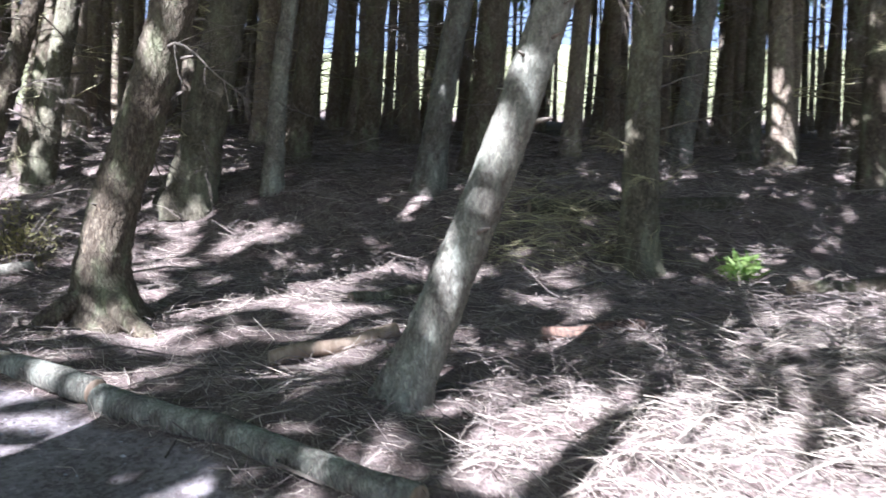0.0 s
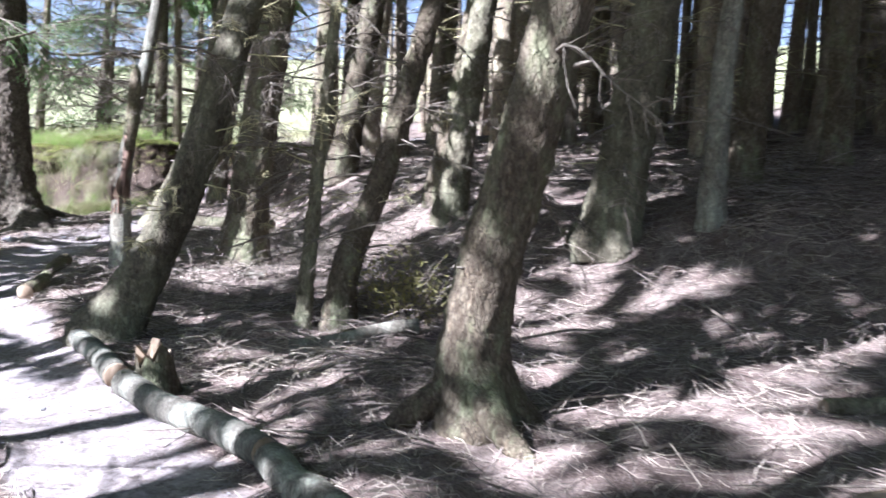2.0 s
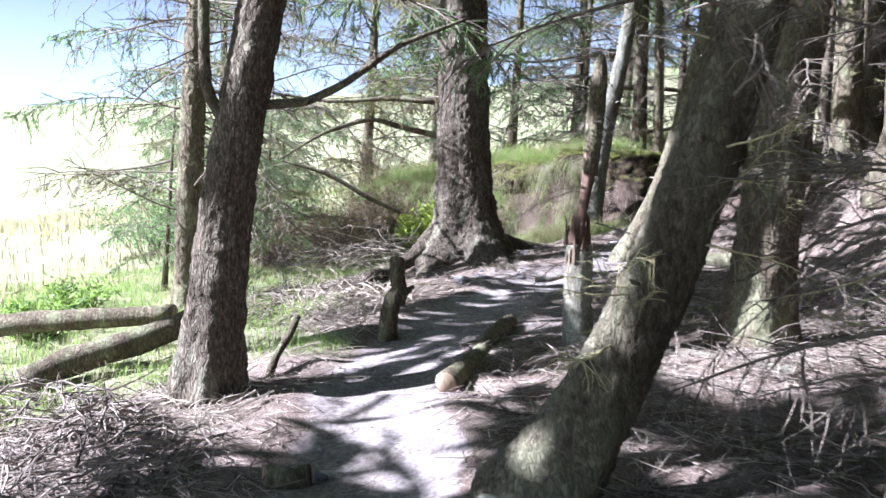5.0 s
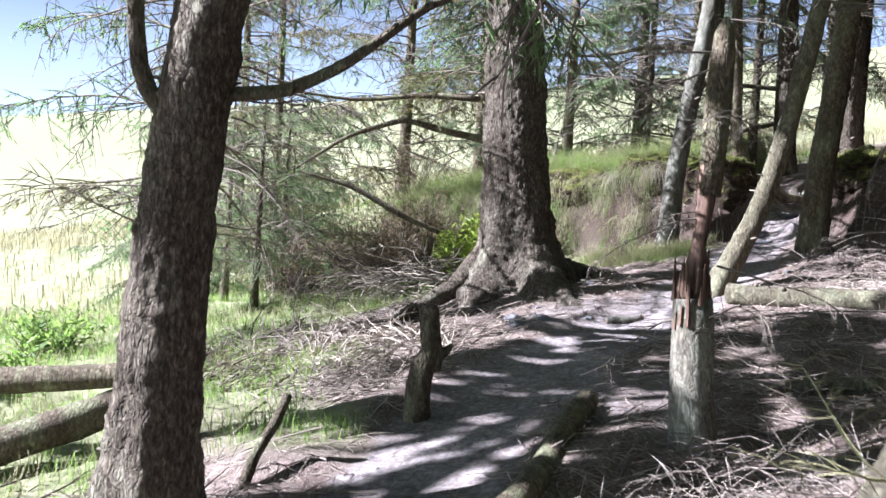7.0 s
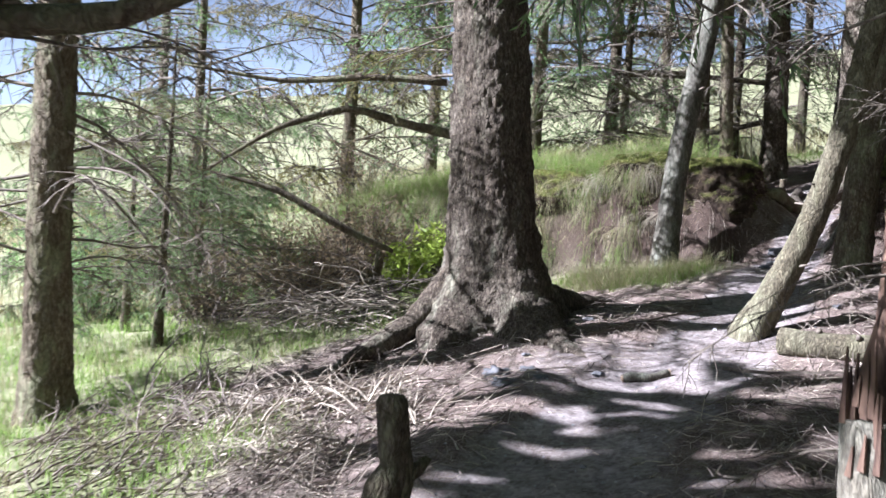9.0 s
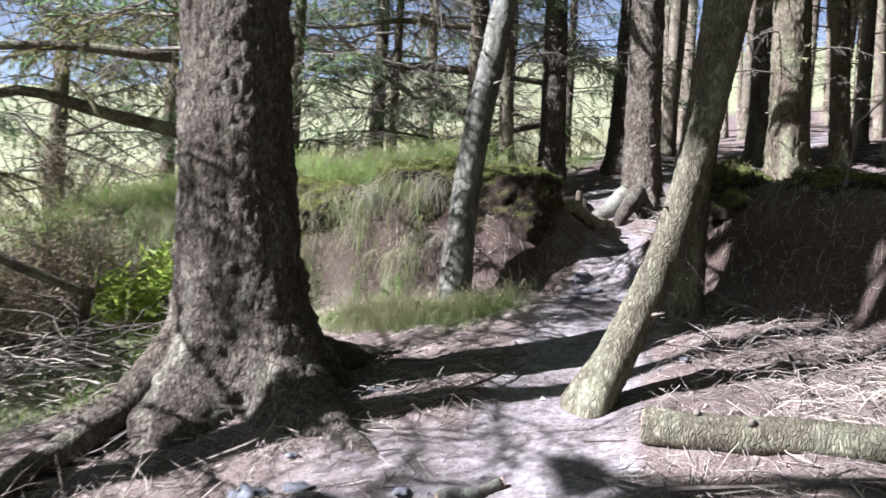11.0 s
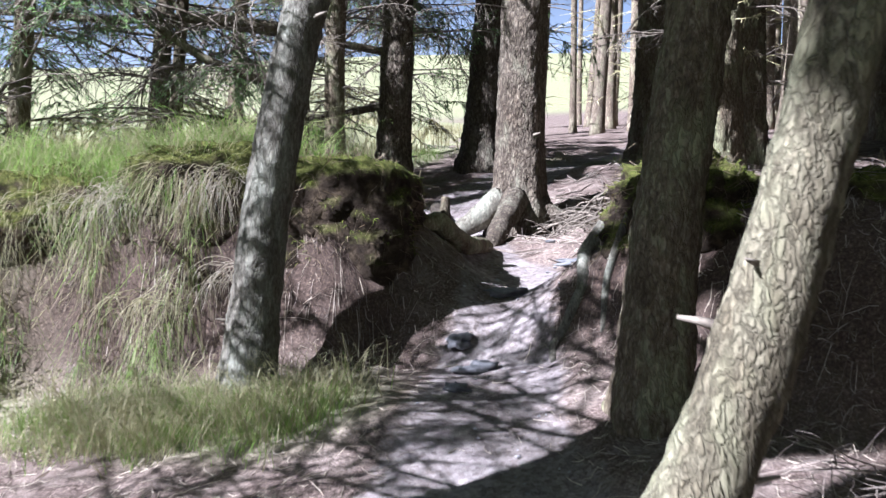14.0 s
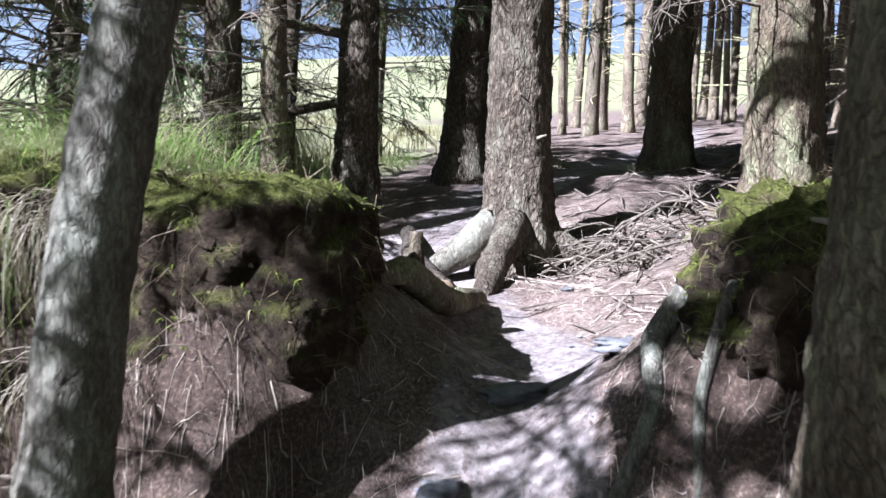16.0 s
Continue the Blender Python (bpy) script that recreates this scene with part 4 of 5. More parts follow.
log(-4.66, 6.07, -5.95, 6.85, 0.085, "grey lichen-spotted log edging the path", BARK_GREY, seed=1)
log(-4.52, 5.98, -3.0, 5.42, 0.085, "pale log edging the path, sawn end beside a stump", BARK_GREY, seed=2, taper=0.95, sink=0.35)
log(-2.95, 5.38, -1.75, 4.62, 0.085, "pale sunlit log edging the path", BARK_GREY, seed=3, sink=0.4)
log(-1.7, 4.58, -0.1, 3.45, 0.08, "pale half-sunk log edging the path", BARK_GREY, seed=4, sink=0.55)
log(-5.6, 5.43, -6.45, 5.98, 0.06, "short dark log at the path's edge", BARK, seed=5, sink=0.4, cut=False, taper=0.6)
log(-6.1, 5.45, -6.5, 5.8, 0.062, "stubby dark log beside another", BARK, seed=6, sink=0.4, cut=False, taper=0.7)
log(-6.8, 6.1, -6.76, 6.32, 0.06, "short mossy log end across the path's edge", BARK_MOSSY, seed=7, sink=0.3)
log(-7.42, 7.6, -8.32, 8.78, 0.08, "dark log lying along the path behind a leaning tree", BARK, seed=8, sink=0.45, taper=0.8)
log(-4.15, 7.12, -3.45, 7.7, 0.062, "blue-grey lichen-covered log on the needles", BARK_GREY, seed=9, sink=0.2)
log(-9.95, 11.75, -8.3, 12.3, 0.095, "pale green log with black knots, rotten at one end", BARK_MOSSY, seed=10, sink=0.15, knots=14, taper=0.95)
log(-12.2, 5.2, -10.9, 6.9, 0.11, "dark fallen trunk at the field edge", BARK, seed=11, sink=0.0, lift=(0.25, 0.2), taper=0.8)
log(-10.2, 5.5, -10.1, 6.85, 0.12, "broken reddish-brown trunk at the field edge", BARK, seed=12, sink=0.1, lift=(0.05, 0.2), taper=0.85)
log(-1.01, 5.4, -0.3, 5.8, 0.05, "orange-brown rotten log beside a leaning tree", WOOD_CUT, seed=13, sink=0.1)
log(-0.68, 6.83, -0.2, 7.27, 0.045, "greenish bark-covered log piece", BARK_MOSSY, seed=14, sink=0.1)
log(0.66, 6.1, 1.35, 6.2, 0.05, "red-brown rotten log under brush", WOOD_RED, seed=15, sink=0.1)
log(-13.3, 16.85, -14.5, 18.5, 0.075, "mossy log laid across the path", BARK_BIG, seed=16, sink=0.3, bend=0.06)
log(-7.9, 9.95, -7.2, 10.6, 0.05, "pale rotten log on the needles", BARK_MOSSY, seed=17, sink=0.4)
log(-7.2, 9.0, -6.0, 9.2, 0.05, "thin dead log on the needles", BARK_GREY, seed=18, sink=0.3)
log(-10.45, 10.78, -10.3, 11.05, 0.03, "short grey stick half buried in the path", BARK_GREY, seed=19, sink=0.5)
log(-11.4, 17.0, -9.0, 17.6, 0.07, "dark log on top of the bank", BARK, seed=20, sink=0.3)
log(0.9, 9.6, 3.2, 9.9, 0.09, "mossy fallen trunk under the trees", BARK_MOSSY, seed=21, sink=0.2)
log(3.0, 7.9, 5.2, 8.4, 0.08, "dark fallen trunk buried in brush", BARK, seed=22, sink=0.2)


def jagged_stump(x, y, r, h, label, bark, lean=(0, 0), teeth=0.3, seed=1, name="tree_stump", top=WOOD_CUT):
    rnd = random.Random(seed)
    ob = empty(name, x, y, lie(x, y), label, "stump")
    g = Geo()
    sides, rings = 16, max(6, int(h / 0.06))
    cut = [1 - teeth * rnd.random() for _ in range(sides)]
    for i in range(rings + 1):
        u = i / rings
        for k in range(sides):
            a = 2 * math.pi * k / sides
            hh = -0.08 + (h + 0.08) * u * (cut[k] if u > 0.6 else 1 - (1 - cut[k]) * u / 0.6 * 1.0)
            rr = r * (1 + 0.55 * math.exp(-max(hh, 0) / 0.09) * (0.6 + 0.4 * math.cos(3 * a + seed))) * (1 + 0.08 * noise.noise(Vector((math.cos(a) * 2, math.sin(a) * 2, hh * 7 + seed))))
            g.v.append(Vector((math.cos(a) * rr + lean[0] * hh, math.sin(a) * rr + lean[1] * hh, hh)))
    for i in range(rings):
        for k in range(sides):
            p, q = i * sides + k, i * sides + (k + 1) % sides
            g.f.append((p, q, q + sides, p + sides))
    part("bark", g.mesh("bark", bark), ob)
    g = Geo()
    base = len(g.v)
    low = min(cut) * h * 0.97
    for k in range(sides):
        a = 2 * math.pi * k / sides
        g.v.append(Vector((math.cos(a) * r * 0.95 + lean[0] * h, math.sin(a) * r * 0.95 + lean[1] * h, cut[k] * h * 0.985)))
    g.v.append(Vector((lean[0] * h, lean[1] * h, low)))
    g.f += [(k, (k + 1) % sides, sides) for k in range(sides)]
    part("broken_top", g.mesh("broken_top", top, False), ob, None, "splintered wood")
    return ob


jagged_stump(-4.35, 6.08, 0.11, 0.32, "dark hollow broken stump beside the path logs", BARK, (-0.1, 0.0), 0.5, 3)

# crooked post: two offset pieces
post = empty("crooked_post", -9.2, 8.17, lie(-9.2, 8.17), "dark brown weathered tree post, kinked half way up, beside the path", "post")
g = Geo()
g.tube([(0, 0, -0.1), (0.0, 0, 0.06), (0.015, 0.02, 0.2), (0.03, 0.05, 0.33), (0.045, 0.085, 0.42)], [0.095, 0.085, 0.078, 0.075, 0.05], 20, 0.22)
part("lower_piece", g.mesh("lower_piece", BARK), post)
g = Geo()
g.tube([(0.04, 0.1, 0.28), (0.04, 0.1, 0.36), (0.04, 0.085, 0.5), (0.035, 0.075, 0.66), (0.035, 0.075, 0.685)], [0.05, 0.07, 0.062, 0.06, 0.045], 14, 0.14)
part("upper_piece", g.mesh("upper_piece", BARK), post)
g = Geo()
g.tube([(0.06, 0.12, 0.38), (0.08, 0.17, 0.4), (0.09, 0.21, 0.44)], [0.04, 0.03, 0.014], 9, 0.2)
part("branch_stub", g.mesh("branch_stub", BARK), post)

# snapped trunk with a splintered waist
snag = empty("snapped_trunk", -7.57, 8.84, lie(-7.57, 8.84), "snapped dead spruce, lichen-white below and splintered red wood above", "dead tree")
g = Geo()
g.tube([(0, 0, -0.1), (0, 0, 0.05), (0, 0.0, 0.3), (-0.005, 0.01, 0.6), (-0.01, 0.01, 0.74)], [0.135, 0.118, 0.106, 0.102, 0.095], 18, 0.12)
part("lower_trunk", g.mesh("lower_trunk", BARK_GREY), snag, None, "grey trunk with white lichen")
g = Geo()
g.tube([(-0.01, 0.02, 0.66), (0.0, 0.03, 0.85), (0.01, 0.045, 1.0), (0.03, 0.08, 1.2), (0.04, 0.1, 1.4)], [0.085, 0.056, 0.046, 0.05, 0.058], 18, 0.75)
part("splintered_waist", g.mesh("splintered_waist", WOOD_RED), snag, None, "splintered reddish heartwood")
g = Geo()
g.tube([(0.035, 0.085, 1.25), (0.045, 0.11, 1.5), (0.05, 0.13, 1.75), (0.06, 0.155, 1.95), (0.06, 0.16, 2.06), (0.07, 0.165, 2.14)], [0.06, 0.068, 0.066, 0.06, 0.05, 0.015], 14, 0.16)
part("upper_trunk", g.mesh("upper_trunk", BARK), snag)
rnd = random.Random(5)
for k in range(30):
    a, h = rnd.uniform(0, 6.28), 0.58 + 0.2 * rnd.random()
    g = Geo()
    rr = rnd.uniform(0.06, 0.095)
    p = Vector((math.cos(a) * rr, math.sin(a) * rr, h))
    g.tube([p, p + Vector((0.01, 0, rnd.uniform(0.08, 0.22)))], [0.014, 0.003], 4)
    part("splinter", g.mesh("splinter", WOOD_RED, False), snag)
for k in range(13):
    h, a, s = rnd.uniform(0.35, 2.0), rnd.uniform(0, 6.28), rnd.uniform(0.3, 0.75)
    part("dead_branch", rnd.choice(DEAD), snag, pose(0.03 + math.cos(a) * 0.05, 0.08 * h + math.sin(a) * 0.05, h, rnd.uniform(-50, 50), rnd.uniform(-20, 20), math.degrees(a)) @ Matrix.Diagonal((s, s, s, 1)))

# slanting broken stake at the path's edge
log(-8.75, 6.9, -8.95, 7.25, 0.03, "slanting broken stake leaning from the ground", BARK, seed=30, sink=0.0, lift=(-0.05, 0.28), name="broken_stake", cut=False)


# ---- turf block at the end of the bank, stones ----
def lump(name, x, y, sx, sy, sz, label, category, material, seed=1, rough=0.16, square=3.0, sink=0.25, turn=0.0, res=18, group="", fine=5.0):
    ob_m = bmesh.new()
    bmesh.ops.create_icosphere(ob_m, subdivisions=5 if res > 12 else 3, radius=1.0)
    for v in ob_m.verts:
        d = v.co.normalized()
        k = (abs(d.x) ** square + abs(d.y) ** square + abs(d.z) ** square) ** (-1 / square)
        p = d * k
        f = 1 + rough * noise.noise(d * 1.7 + Vector((seed, 0, 0))) + 0.5 * rough * noise.noise(d * fine + Vector((0, seed, 0))) + 0.32 * rough * noise.noise(d * fine * 2.3) + 0.3 * rough * noise.noise(d * fine * 5.1)
        v.co = Vector((p.x * sx, p.y * sy, p.z * sz)) * f
    me = bpy.data.meshes.new(name)
    ob_m.to_mesh(me)
    ob_m.free()
    me.materials.append(material)
    me.polygons.foreach_set("use_smooth", [True] * len(me.polygons))
    ob = new(name, me)
    ob.matrix_basis = pose(x, y, lie(x, y) + sz * (1 - 2 * sink), 0, 0, turn)
    return tagged(ob, label, category, group)


def turf_material():
    """Dark peaty earth with moss where the turf lies level."""
    m, n, l, b = fresh("mossy_turf", 1.0, 0.1)
    v = where(n, l)
    mid_n = cloud(n, l, v, 9, 6, 0.7)
    earth = ramp(n, l, mid_n, [(0.3, (0.018, 0.013, 0.01)), (0.5, (0.045, 0.033, 0.023)), (0.7, (0.14, 0.105, 0.07))])
    moss = ramp(n, l, cloud(n, l, v, 40, 5, 0.7), [(0.3, (0.03, 0.034, 0.01)), (0.55, (0.11, 0.115, 0.03)), (0.75, (0.23, 0.22, 0.07))])
    geo = n.new("ShaderNodeNewGeometry")
    sep = n.new("ShaderNodeSeparateXYZ")
    l.new(geo.outputs["Normal"], sep.inputs[0])
    s = n.new("ShaderNodeMath")
    s.operation = "MULTIPLY_ADD"
    s.inputs[1].default_value = 1.3
    l.new(cloud(n, l, v, 4.0, 6, 0.7), s.inputs[0])
    l.new(sep.outputs[2], s.inputs[2])
    r = n.new("ShaderNodeMapRange")
    r.inputs[1].default_value, r.inputs[2].default_value = 0.75, 1.3
    l.new(s.outputs[0], r.inputs[0])
    l.new(blend(n, l, r.outputs[0], earth, moss), b.inputs["Base Color"])
    relief(n, l, b, cloud(n, l, v, 30, 6, 0.75), 1.0, 0.05)
    return m


TURF = turf_material()
lump("turf_block", -13.28, 15.08, 0.52, 0.52, 0.44, "dark peaty turf block capped with yellow-green moss, ending the bank", "turf block", TURF, 4, 0.13, 5.0, 0.9, 25, fine=5.0)
lump("turf_block", -13.95, 14.72, 0.55, 0.42, 0.42, "dark undercut turf with hanging dry grass", "turf block", TURF, 7, 0.2, 3.0, 0.85, 25, fine=4.0)
lump("turf_block", -11.05, 15.2, 0.42, 0.32, 0.34, "dark earth knob with roots and moss beside the path", "turf block", TURF, 11, 0.28, 2.6, 0.72, -20)
lump("turf_block", -10.1, 15.1, 0.6, 0.35, 0.3, "dark mossy edge of the bank", "turf block", TURF, 13, 0.28, 2.6, 0.8, -15)
lump("turf_block", -15.0, 14.25, 0.7, 0.45, 0.4, "turf edge of the bank under long grass", "turf block", TURF, 15, 0.26, 2.6, 0.85, 25)

STRAW_PALE = leaf_material("bleached_straw", (0.34, 0.29, 0.22), (0.58, 0.52, 0.42), (0.4, 0.36, 0.26))


def fringe(ob, n, material, length, seed, low=-0.3, name="fringe"):
    """Moss shoots and dry blades over a lump of turf."""
    rnd, state = random.Random(seed), random.getstate()
    random.seed(seed)
    g = Geo()
    verts = ob.data.vertices
    while n:
        v = verts[rnd.randrange(len(verts))]
        if v.normal.z < low:
            continue
        n -= 1
        out = v.normal + Vector((rnd.uniform(-1, 1), rnd.uniform(-1, 1), rnd.uniform(-1.2, 0.3))) * 0.9
        ln = rnd.uniform(*length)
        g.leaf(v.co.copy(), out, ln, rnd.uniform(0.002, 0.005), rnd.uniform(0.2, 0.9))
    random.setstate(state)
    tagged(part(name, g.mesh(name, material, False), ob), kind="stuff")


def straw_tuft(x, y, lift, n, length, seed, material):
    """A tussock of long blades combed down over the edge of the bank."""
    rnd = random.Random(seed)
    z0 = lie(x, y)
    g = Geo()
    for _ in range(n):
        a = radians(-62) + rnd.gauss(0, 0.9)
        p = Vector((rnd.gauss(0, 0.14), rnd.gauss(0, 0.08), lift + rnd.uniform(-0.12, 0.02)))
        pts = twig_curve(p, Vector((math.cos(a), math.sin(a), rnd.uniform(0.2, 0.9))), rnd.uniform(*length), rnd.uniform(1.6, 4.5), 6, rnd, 0.28)
        r = rnd.uniform(0.001, 0.0024)
        g.tube(pts, [r, r, r, r * 0.9, r * 0.8, r * 0.6, r * 0.2], 3, 0, False)
    ob = new("straw_tuft", g.mesh("straw_tuft", material))
    ob.location = (x, y, z0)
    tagged(ob, "tussock of bleached grass hanging down the bank", "grass", "tussocks on the bank", "stuff")


for k, (x, y, lift, n) in enumerate([(-14.0, 14.42, 0.05, 240), (-13.72, 14.5, 0.08, 260), (-14.35, 14.25, 0.05, 220), (-14.75, 14.1, 0.06, 200), (-13.5, 14.45, -0.1, 160), (-15.2, 13.95, 0.05, 180), (-13.95, 14.2, -0.2, 160)]):
    straw_tuft(x, y, lift, n, (0.12, 0.45), 60 + k, STRAW_PALE if k % 3 else STRAW)
for k, ob in enumerate([o for o in scene.objects if o.name.startswith("turf_block")]):
    fringe(ob, 2600, MOSS, (0.012, 0.04), 80 + k, 0.1, "moss")
    fringe(ob, 500, STRAW if k % 2 else HEATHER, (0.05, 0.22), 90 + k)

for k, (x, y, s, f) in enumerate([(-11.13, 10.27, 0.13, 0.6), (-11.57, 11.52, 0.07, 0.6), (-12.0, 14.62, 0.16, 0.45), (-12.22, 14.82, 0.13, 0.5), (-11.9, 14.2, 0.09, 0.5), (-11.0, 10.45, 0.09, 0.5),
                                  (-10.7, 10.3, 0.06, 0.5), (-10.85, 10.1, 0.11, 0.4), (-10.6, 10.7, 0.06, 0.5), (-11.35, 10.7, 0.05, 0.5), (-13.05, 14.25, 0.1, 0.3), (-12.6, 17.0, 0.05, 0.6), (-12.75, 18.3, 0.06, 0.4),
                                  (-10.35, 13.0, 0.06, 0.5), (-11.3, 18.1, 0.11, 0.6), (-6.85, 6.35, 0.12, 0.5), (-12.25, 15.45, 0.2, 0.25), (-11.85, 15.6, 0.17, 0.25), (-13.9, 17.2, 0.12, 0.4)]):
    s *= 0.7
    lump("stone", x, y, s, s * 0.75, s * f * 0.8, "grey angular stone set in the trodden earth", "stone", STONE, 20 + k, 0.55, 3.5, 0.45, 37 * k, 10, "stones in the path")

# bleached roots down the side of the gap
gap_root = empty("bank_roots", -11.45, 15.0, lie(-11.45, 15.0), "bare bleached roots running down the side of the bank", "roots")
for pts, r in (([(-11.3, 15.75, 0.1), (-11.42, 15.5, 0.12), (-11.47, 15.34, 0.05), (-11.62, 15.16, 0.05), (-11.56, 14.98, 0.0), (-11.66, 14.8, 0.02), (-11.55, 14.6, -0.05)], [0.02, 0.03, 0.034, 0.026, 0.02, 0.015, 0.007]),
               ([(-11.15, 15.4, 0.12), (-11.3, 15.15, 0.05), (-11.42, 14.95, 0.02), (-11.36, 14.7, -0.04)], [0.02, 0.018, 0.013, 0.006])):
    root(gap_root, pts, [1.5 * v for v in r], BARK_GREY)
step_root = empty("trail_roots", -12.9, 16.3, lie(-12.9, 16.3), "dark roots and a small stump at the path's edge", "roots")
for pts, r in (([(-12.95, 15.5, -0.05), (-12.9, 15.75, 0.1), (-12.85, 16.1, 0.12), (-12.95, 16.6, 0.02), (-13.2, 17.0, -0.05)], [0.04, 0.07, 0.07, 0.05, 0.02]),
               ([(-12.95, 15.9, -0.05), (-12.94, 15.92, 0.12), (-12.95, 15.95, 0.3)], [0.05, 0.045, 0.03])):
    root(step_root, pts, r, BARK)


# ---- brush: heaps of dead twigs ----
def brush_pile(x, y, rx, ry, n, h, label, material=STICK, length=(0.25, 0.7), thick=(0.002, 0.006), seed=1, lift=0.0, turn=None, arch=0.35):
    rnd = random.Random(seed)
    z0 = lie(x, y)
    g = Geo()
    polar = [(rnd.uniform(0, 6.283), math.sqrt(rnd.random())) for _ in range(n)]
    pxs, pys = np.array([x + rx * q * math.cos(a) for a, q in polar]), np.array([y + ry * q * math.sin(a) for a, q in polar])
    for (a, q), px, py, ground in zip(polar, pxs.tolist(), pys.tolist(), height(pxs, pys).tolist()):
        ln = rnd.uniform(*length)
        b = rnd.uniform(0, 6.283) if turn is None else turn + rnd.gauss(0, 0.5)
        way = Vector((math.cos(b), math.sin(b), rnd.uniform(-0.1, 0.5)))
        z = ground + lift + rnd.random() ** 2 * h * (1 - q * 0.7)
        pts = twig_curve(Vector((px - x, py - y, z - z0)), way, ln * rnd.uniform(0.4, 1.0), arch + rnd.uniform(0, 0.6), 4, rnd, 0.3)
        r = rnd.uniform(*thick) * 0.75
        g.tube(pts, [r, r * 0.9, r * 0.75, r * 0.55, r * 0.2], 3, 0, False)
        for _ in range(3):
            j = rnd.randrange(1, 4)
            off = (pts[j + 1] - pts[j]).normalized() + Vector((rnd.uniform(-1, 1), rnd.uniform(-1, 1), rnd.uniform(-0.5, 0.7)))
            side = twig_curve(pts[j], off, ln * rnd.uniform(0.15, 0.4), 0.4, 2, rnd, 0.3)
            g.tube(side, [r * 0.5, r * 0.4, r * 0.15], 3, 0, False)
    ob = new("brush_pile", g.mesh("brush_pile", material))
    ob.location = (x, y, z0)
    return tagged(ob, label, "brush", "heaps of dead twigs", "stuff")


brush_pile(1.2, 3.9, 1.0, 0.7, 420, 0.22, "sunlit heap of bleached dead spruce twigs", TWIG_PALE, (0.2, 0.7), seed=1)
brush_pile(0.9, 5.2, 1.0, 0.7, 330, 0.3, "heap of grey dead spruce twigs", STICK, (0.25, 0.8), seed=2)
brush_pile(2.3, 5.2, 1.2, 0.9, 400, 0.4, "heap of pale dead spruce twigs", TWIG_PALE, (0.3, 0.9), seed=3)
brush_pile(2.2, 6.6, 1.6, 0.8, 420, 0.4, "heap of grey dead branches under the trees", STICK, (0.3, 1.0), seed=4)
brush_pile(1.2, 9.0, 0.9, 0.7, 300, 0.8, "tall tangle of dead lichen branches against a trunk", TWIG_LICHEN, (0.4, 1.1), seed=5)
brush_pile(3.6, 9.4, 1.6, 0.8, 380, 0.6, "dark tangle of dead branches", STICK, (0.4, 1.1), seed=6)
brush_pile(-0.8, 8.6, 1.6, 0.9, 380, 0.3, "low tangle of dead twigs on the slope", STICK, (0.3, 0.9), seed=7)
brush_pile(-1.0, 10.6, 1.6, 0.8, 300, 0.5, "tangle of dead branches on the slope", STICK, (0.4, 1.0), seed=8)
brush_pile(-2.7, 6.6, 0.6, 0.6, 220, 0.25, "dead twigs heaped round a trunk's foot", STICK, (0.2, 0.6), seed=9)
brush_pile(-3.6, 8.2, 0.9, 0.7, 260, 0.4, "tangle of dead twigs with dark needles", STICK, (0.3, 0.8), seed=10)
brush_pile(-4.2, 6.9, 0.9, 0.6, 240, 0.15, "scattered dead twigs beside the path logs", TWIG_PALE, (0.2, 0.6), seed=11)
brush_pile(-7.6, 5.4, 0.9, 0.6, 340, 0.3, "dark heap of dead branches beside the path", STICK, (0.3, 0.8), (0.004, 0.014), seed=12)
brush_pile(-9.0, 5.3, 0.9, 0.7, 300, 0.4, "dark heap of dead branches at the field edge", STICK, (0.3, 0.9), (0.004, 0.016), seed=13)
brush_pile(-8.2, 6.1, 0.5, 0.3, 120, 0.12, "dead sticks round a leaning tree's foot", TWIG_PALE, (0.2, 0.5), seed=14)
brush_pile(-9.6, 13.3, 0.8, 0.7, 420, 0.35, "heap of fine dead twigs below the bank", STICK, (0.25, 0.8), seed=15)
brush_pile(-9.1, 12.9, 0.6, 0.5, 260, 0.25, "sunlit fine dead twigs beside a log", TWIG_PALE, (0.2, 0.6), seed=16)
brush_pile(-12.35, 17.9, 0.65, 0.45, 170, 0.3, "heap of broken dead branches behind the path tree", TWIG, (0.4, 0.9), (0.006, 0.018), seed=17)
brush_pile(-12.2, 8.5, 0.9, 0.45, 200, 0.15, "long dead sticks lying at the grass edge", STICK, (0.5, 1.1), (0.005, 0.014), seed=18, turn=2.2, arch=0.1)
brush_pile(-11.3, 9.2, 0.8, 0.4, 170, 0.12, "dead sticks lying along the grass edge", TWIG_PALE, (0.4, 1.0), (0.005, 0.012), seed=19, turn=2.4, arch=0.1)
brush_pile(-11.7, 7.7, 0.9, 0.5, 260, 0.16, "grey dead sticks heaped behind a leaning tree", STICK, (0.3, 0.9), (0.004, 0.012), seed=51, turn=2.0, arch=0.15)
brush_pile(-10.9, 8.4, 0.8, 0.45, 280, 0.14, "pale and dark dead sticks between grass and path", TWIG_PALE, (0.25, 0.7), (0.003, 0.009), seed=52, turn=2.2, arch=0.15)
brush_pile(-10.4, 8.2, 0.6, 0.4, 200, 0.1, "dark dead twigs at the grass edge", TWIG, (0.2, 0.6), (0.003, 0.009), seed=53, arch=0.15)
brush_pile(-14.3, 11.0, 0.6, 0.5, 130, 0.55, "bleached dead boughs of an uprooted sapling", TWIG_PALE, (0.6, 1.3), (0.006, 0.016), seed=54, turn=3.6)
brush_pile(-14.9, 11.2, 0.8, 0.6, 170, 0.7, "tangle of fallen dead branches under the old spruce", TWIG, (0.7, 1.5), (0.006, 0.016), seed=20)
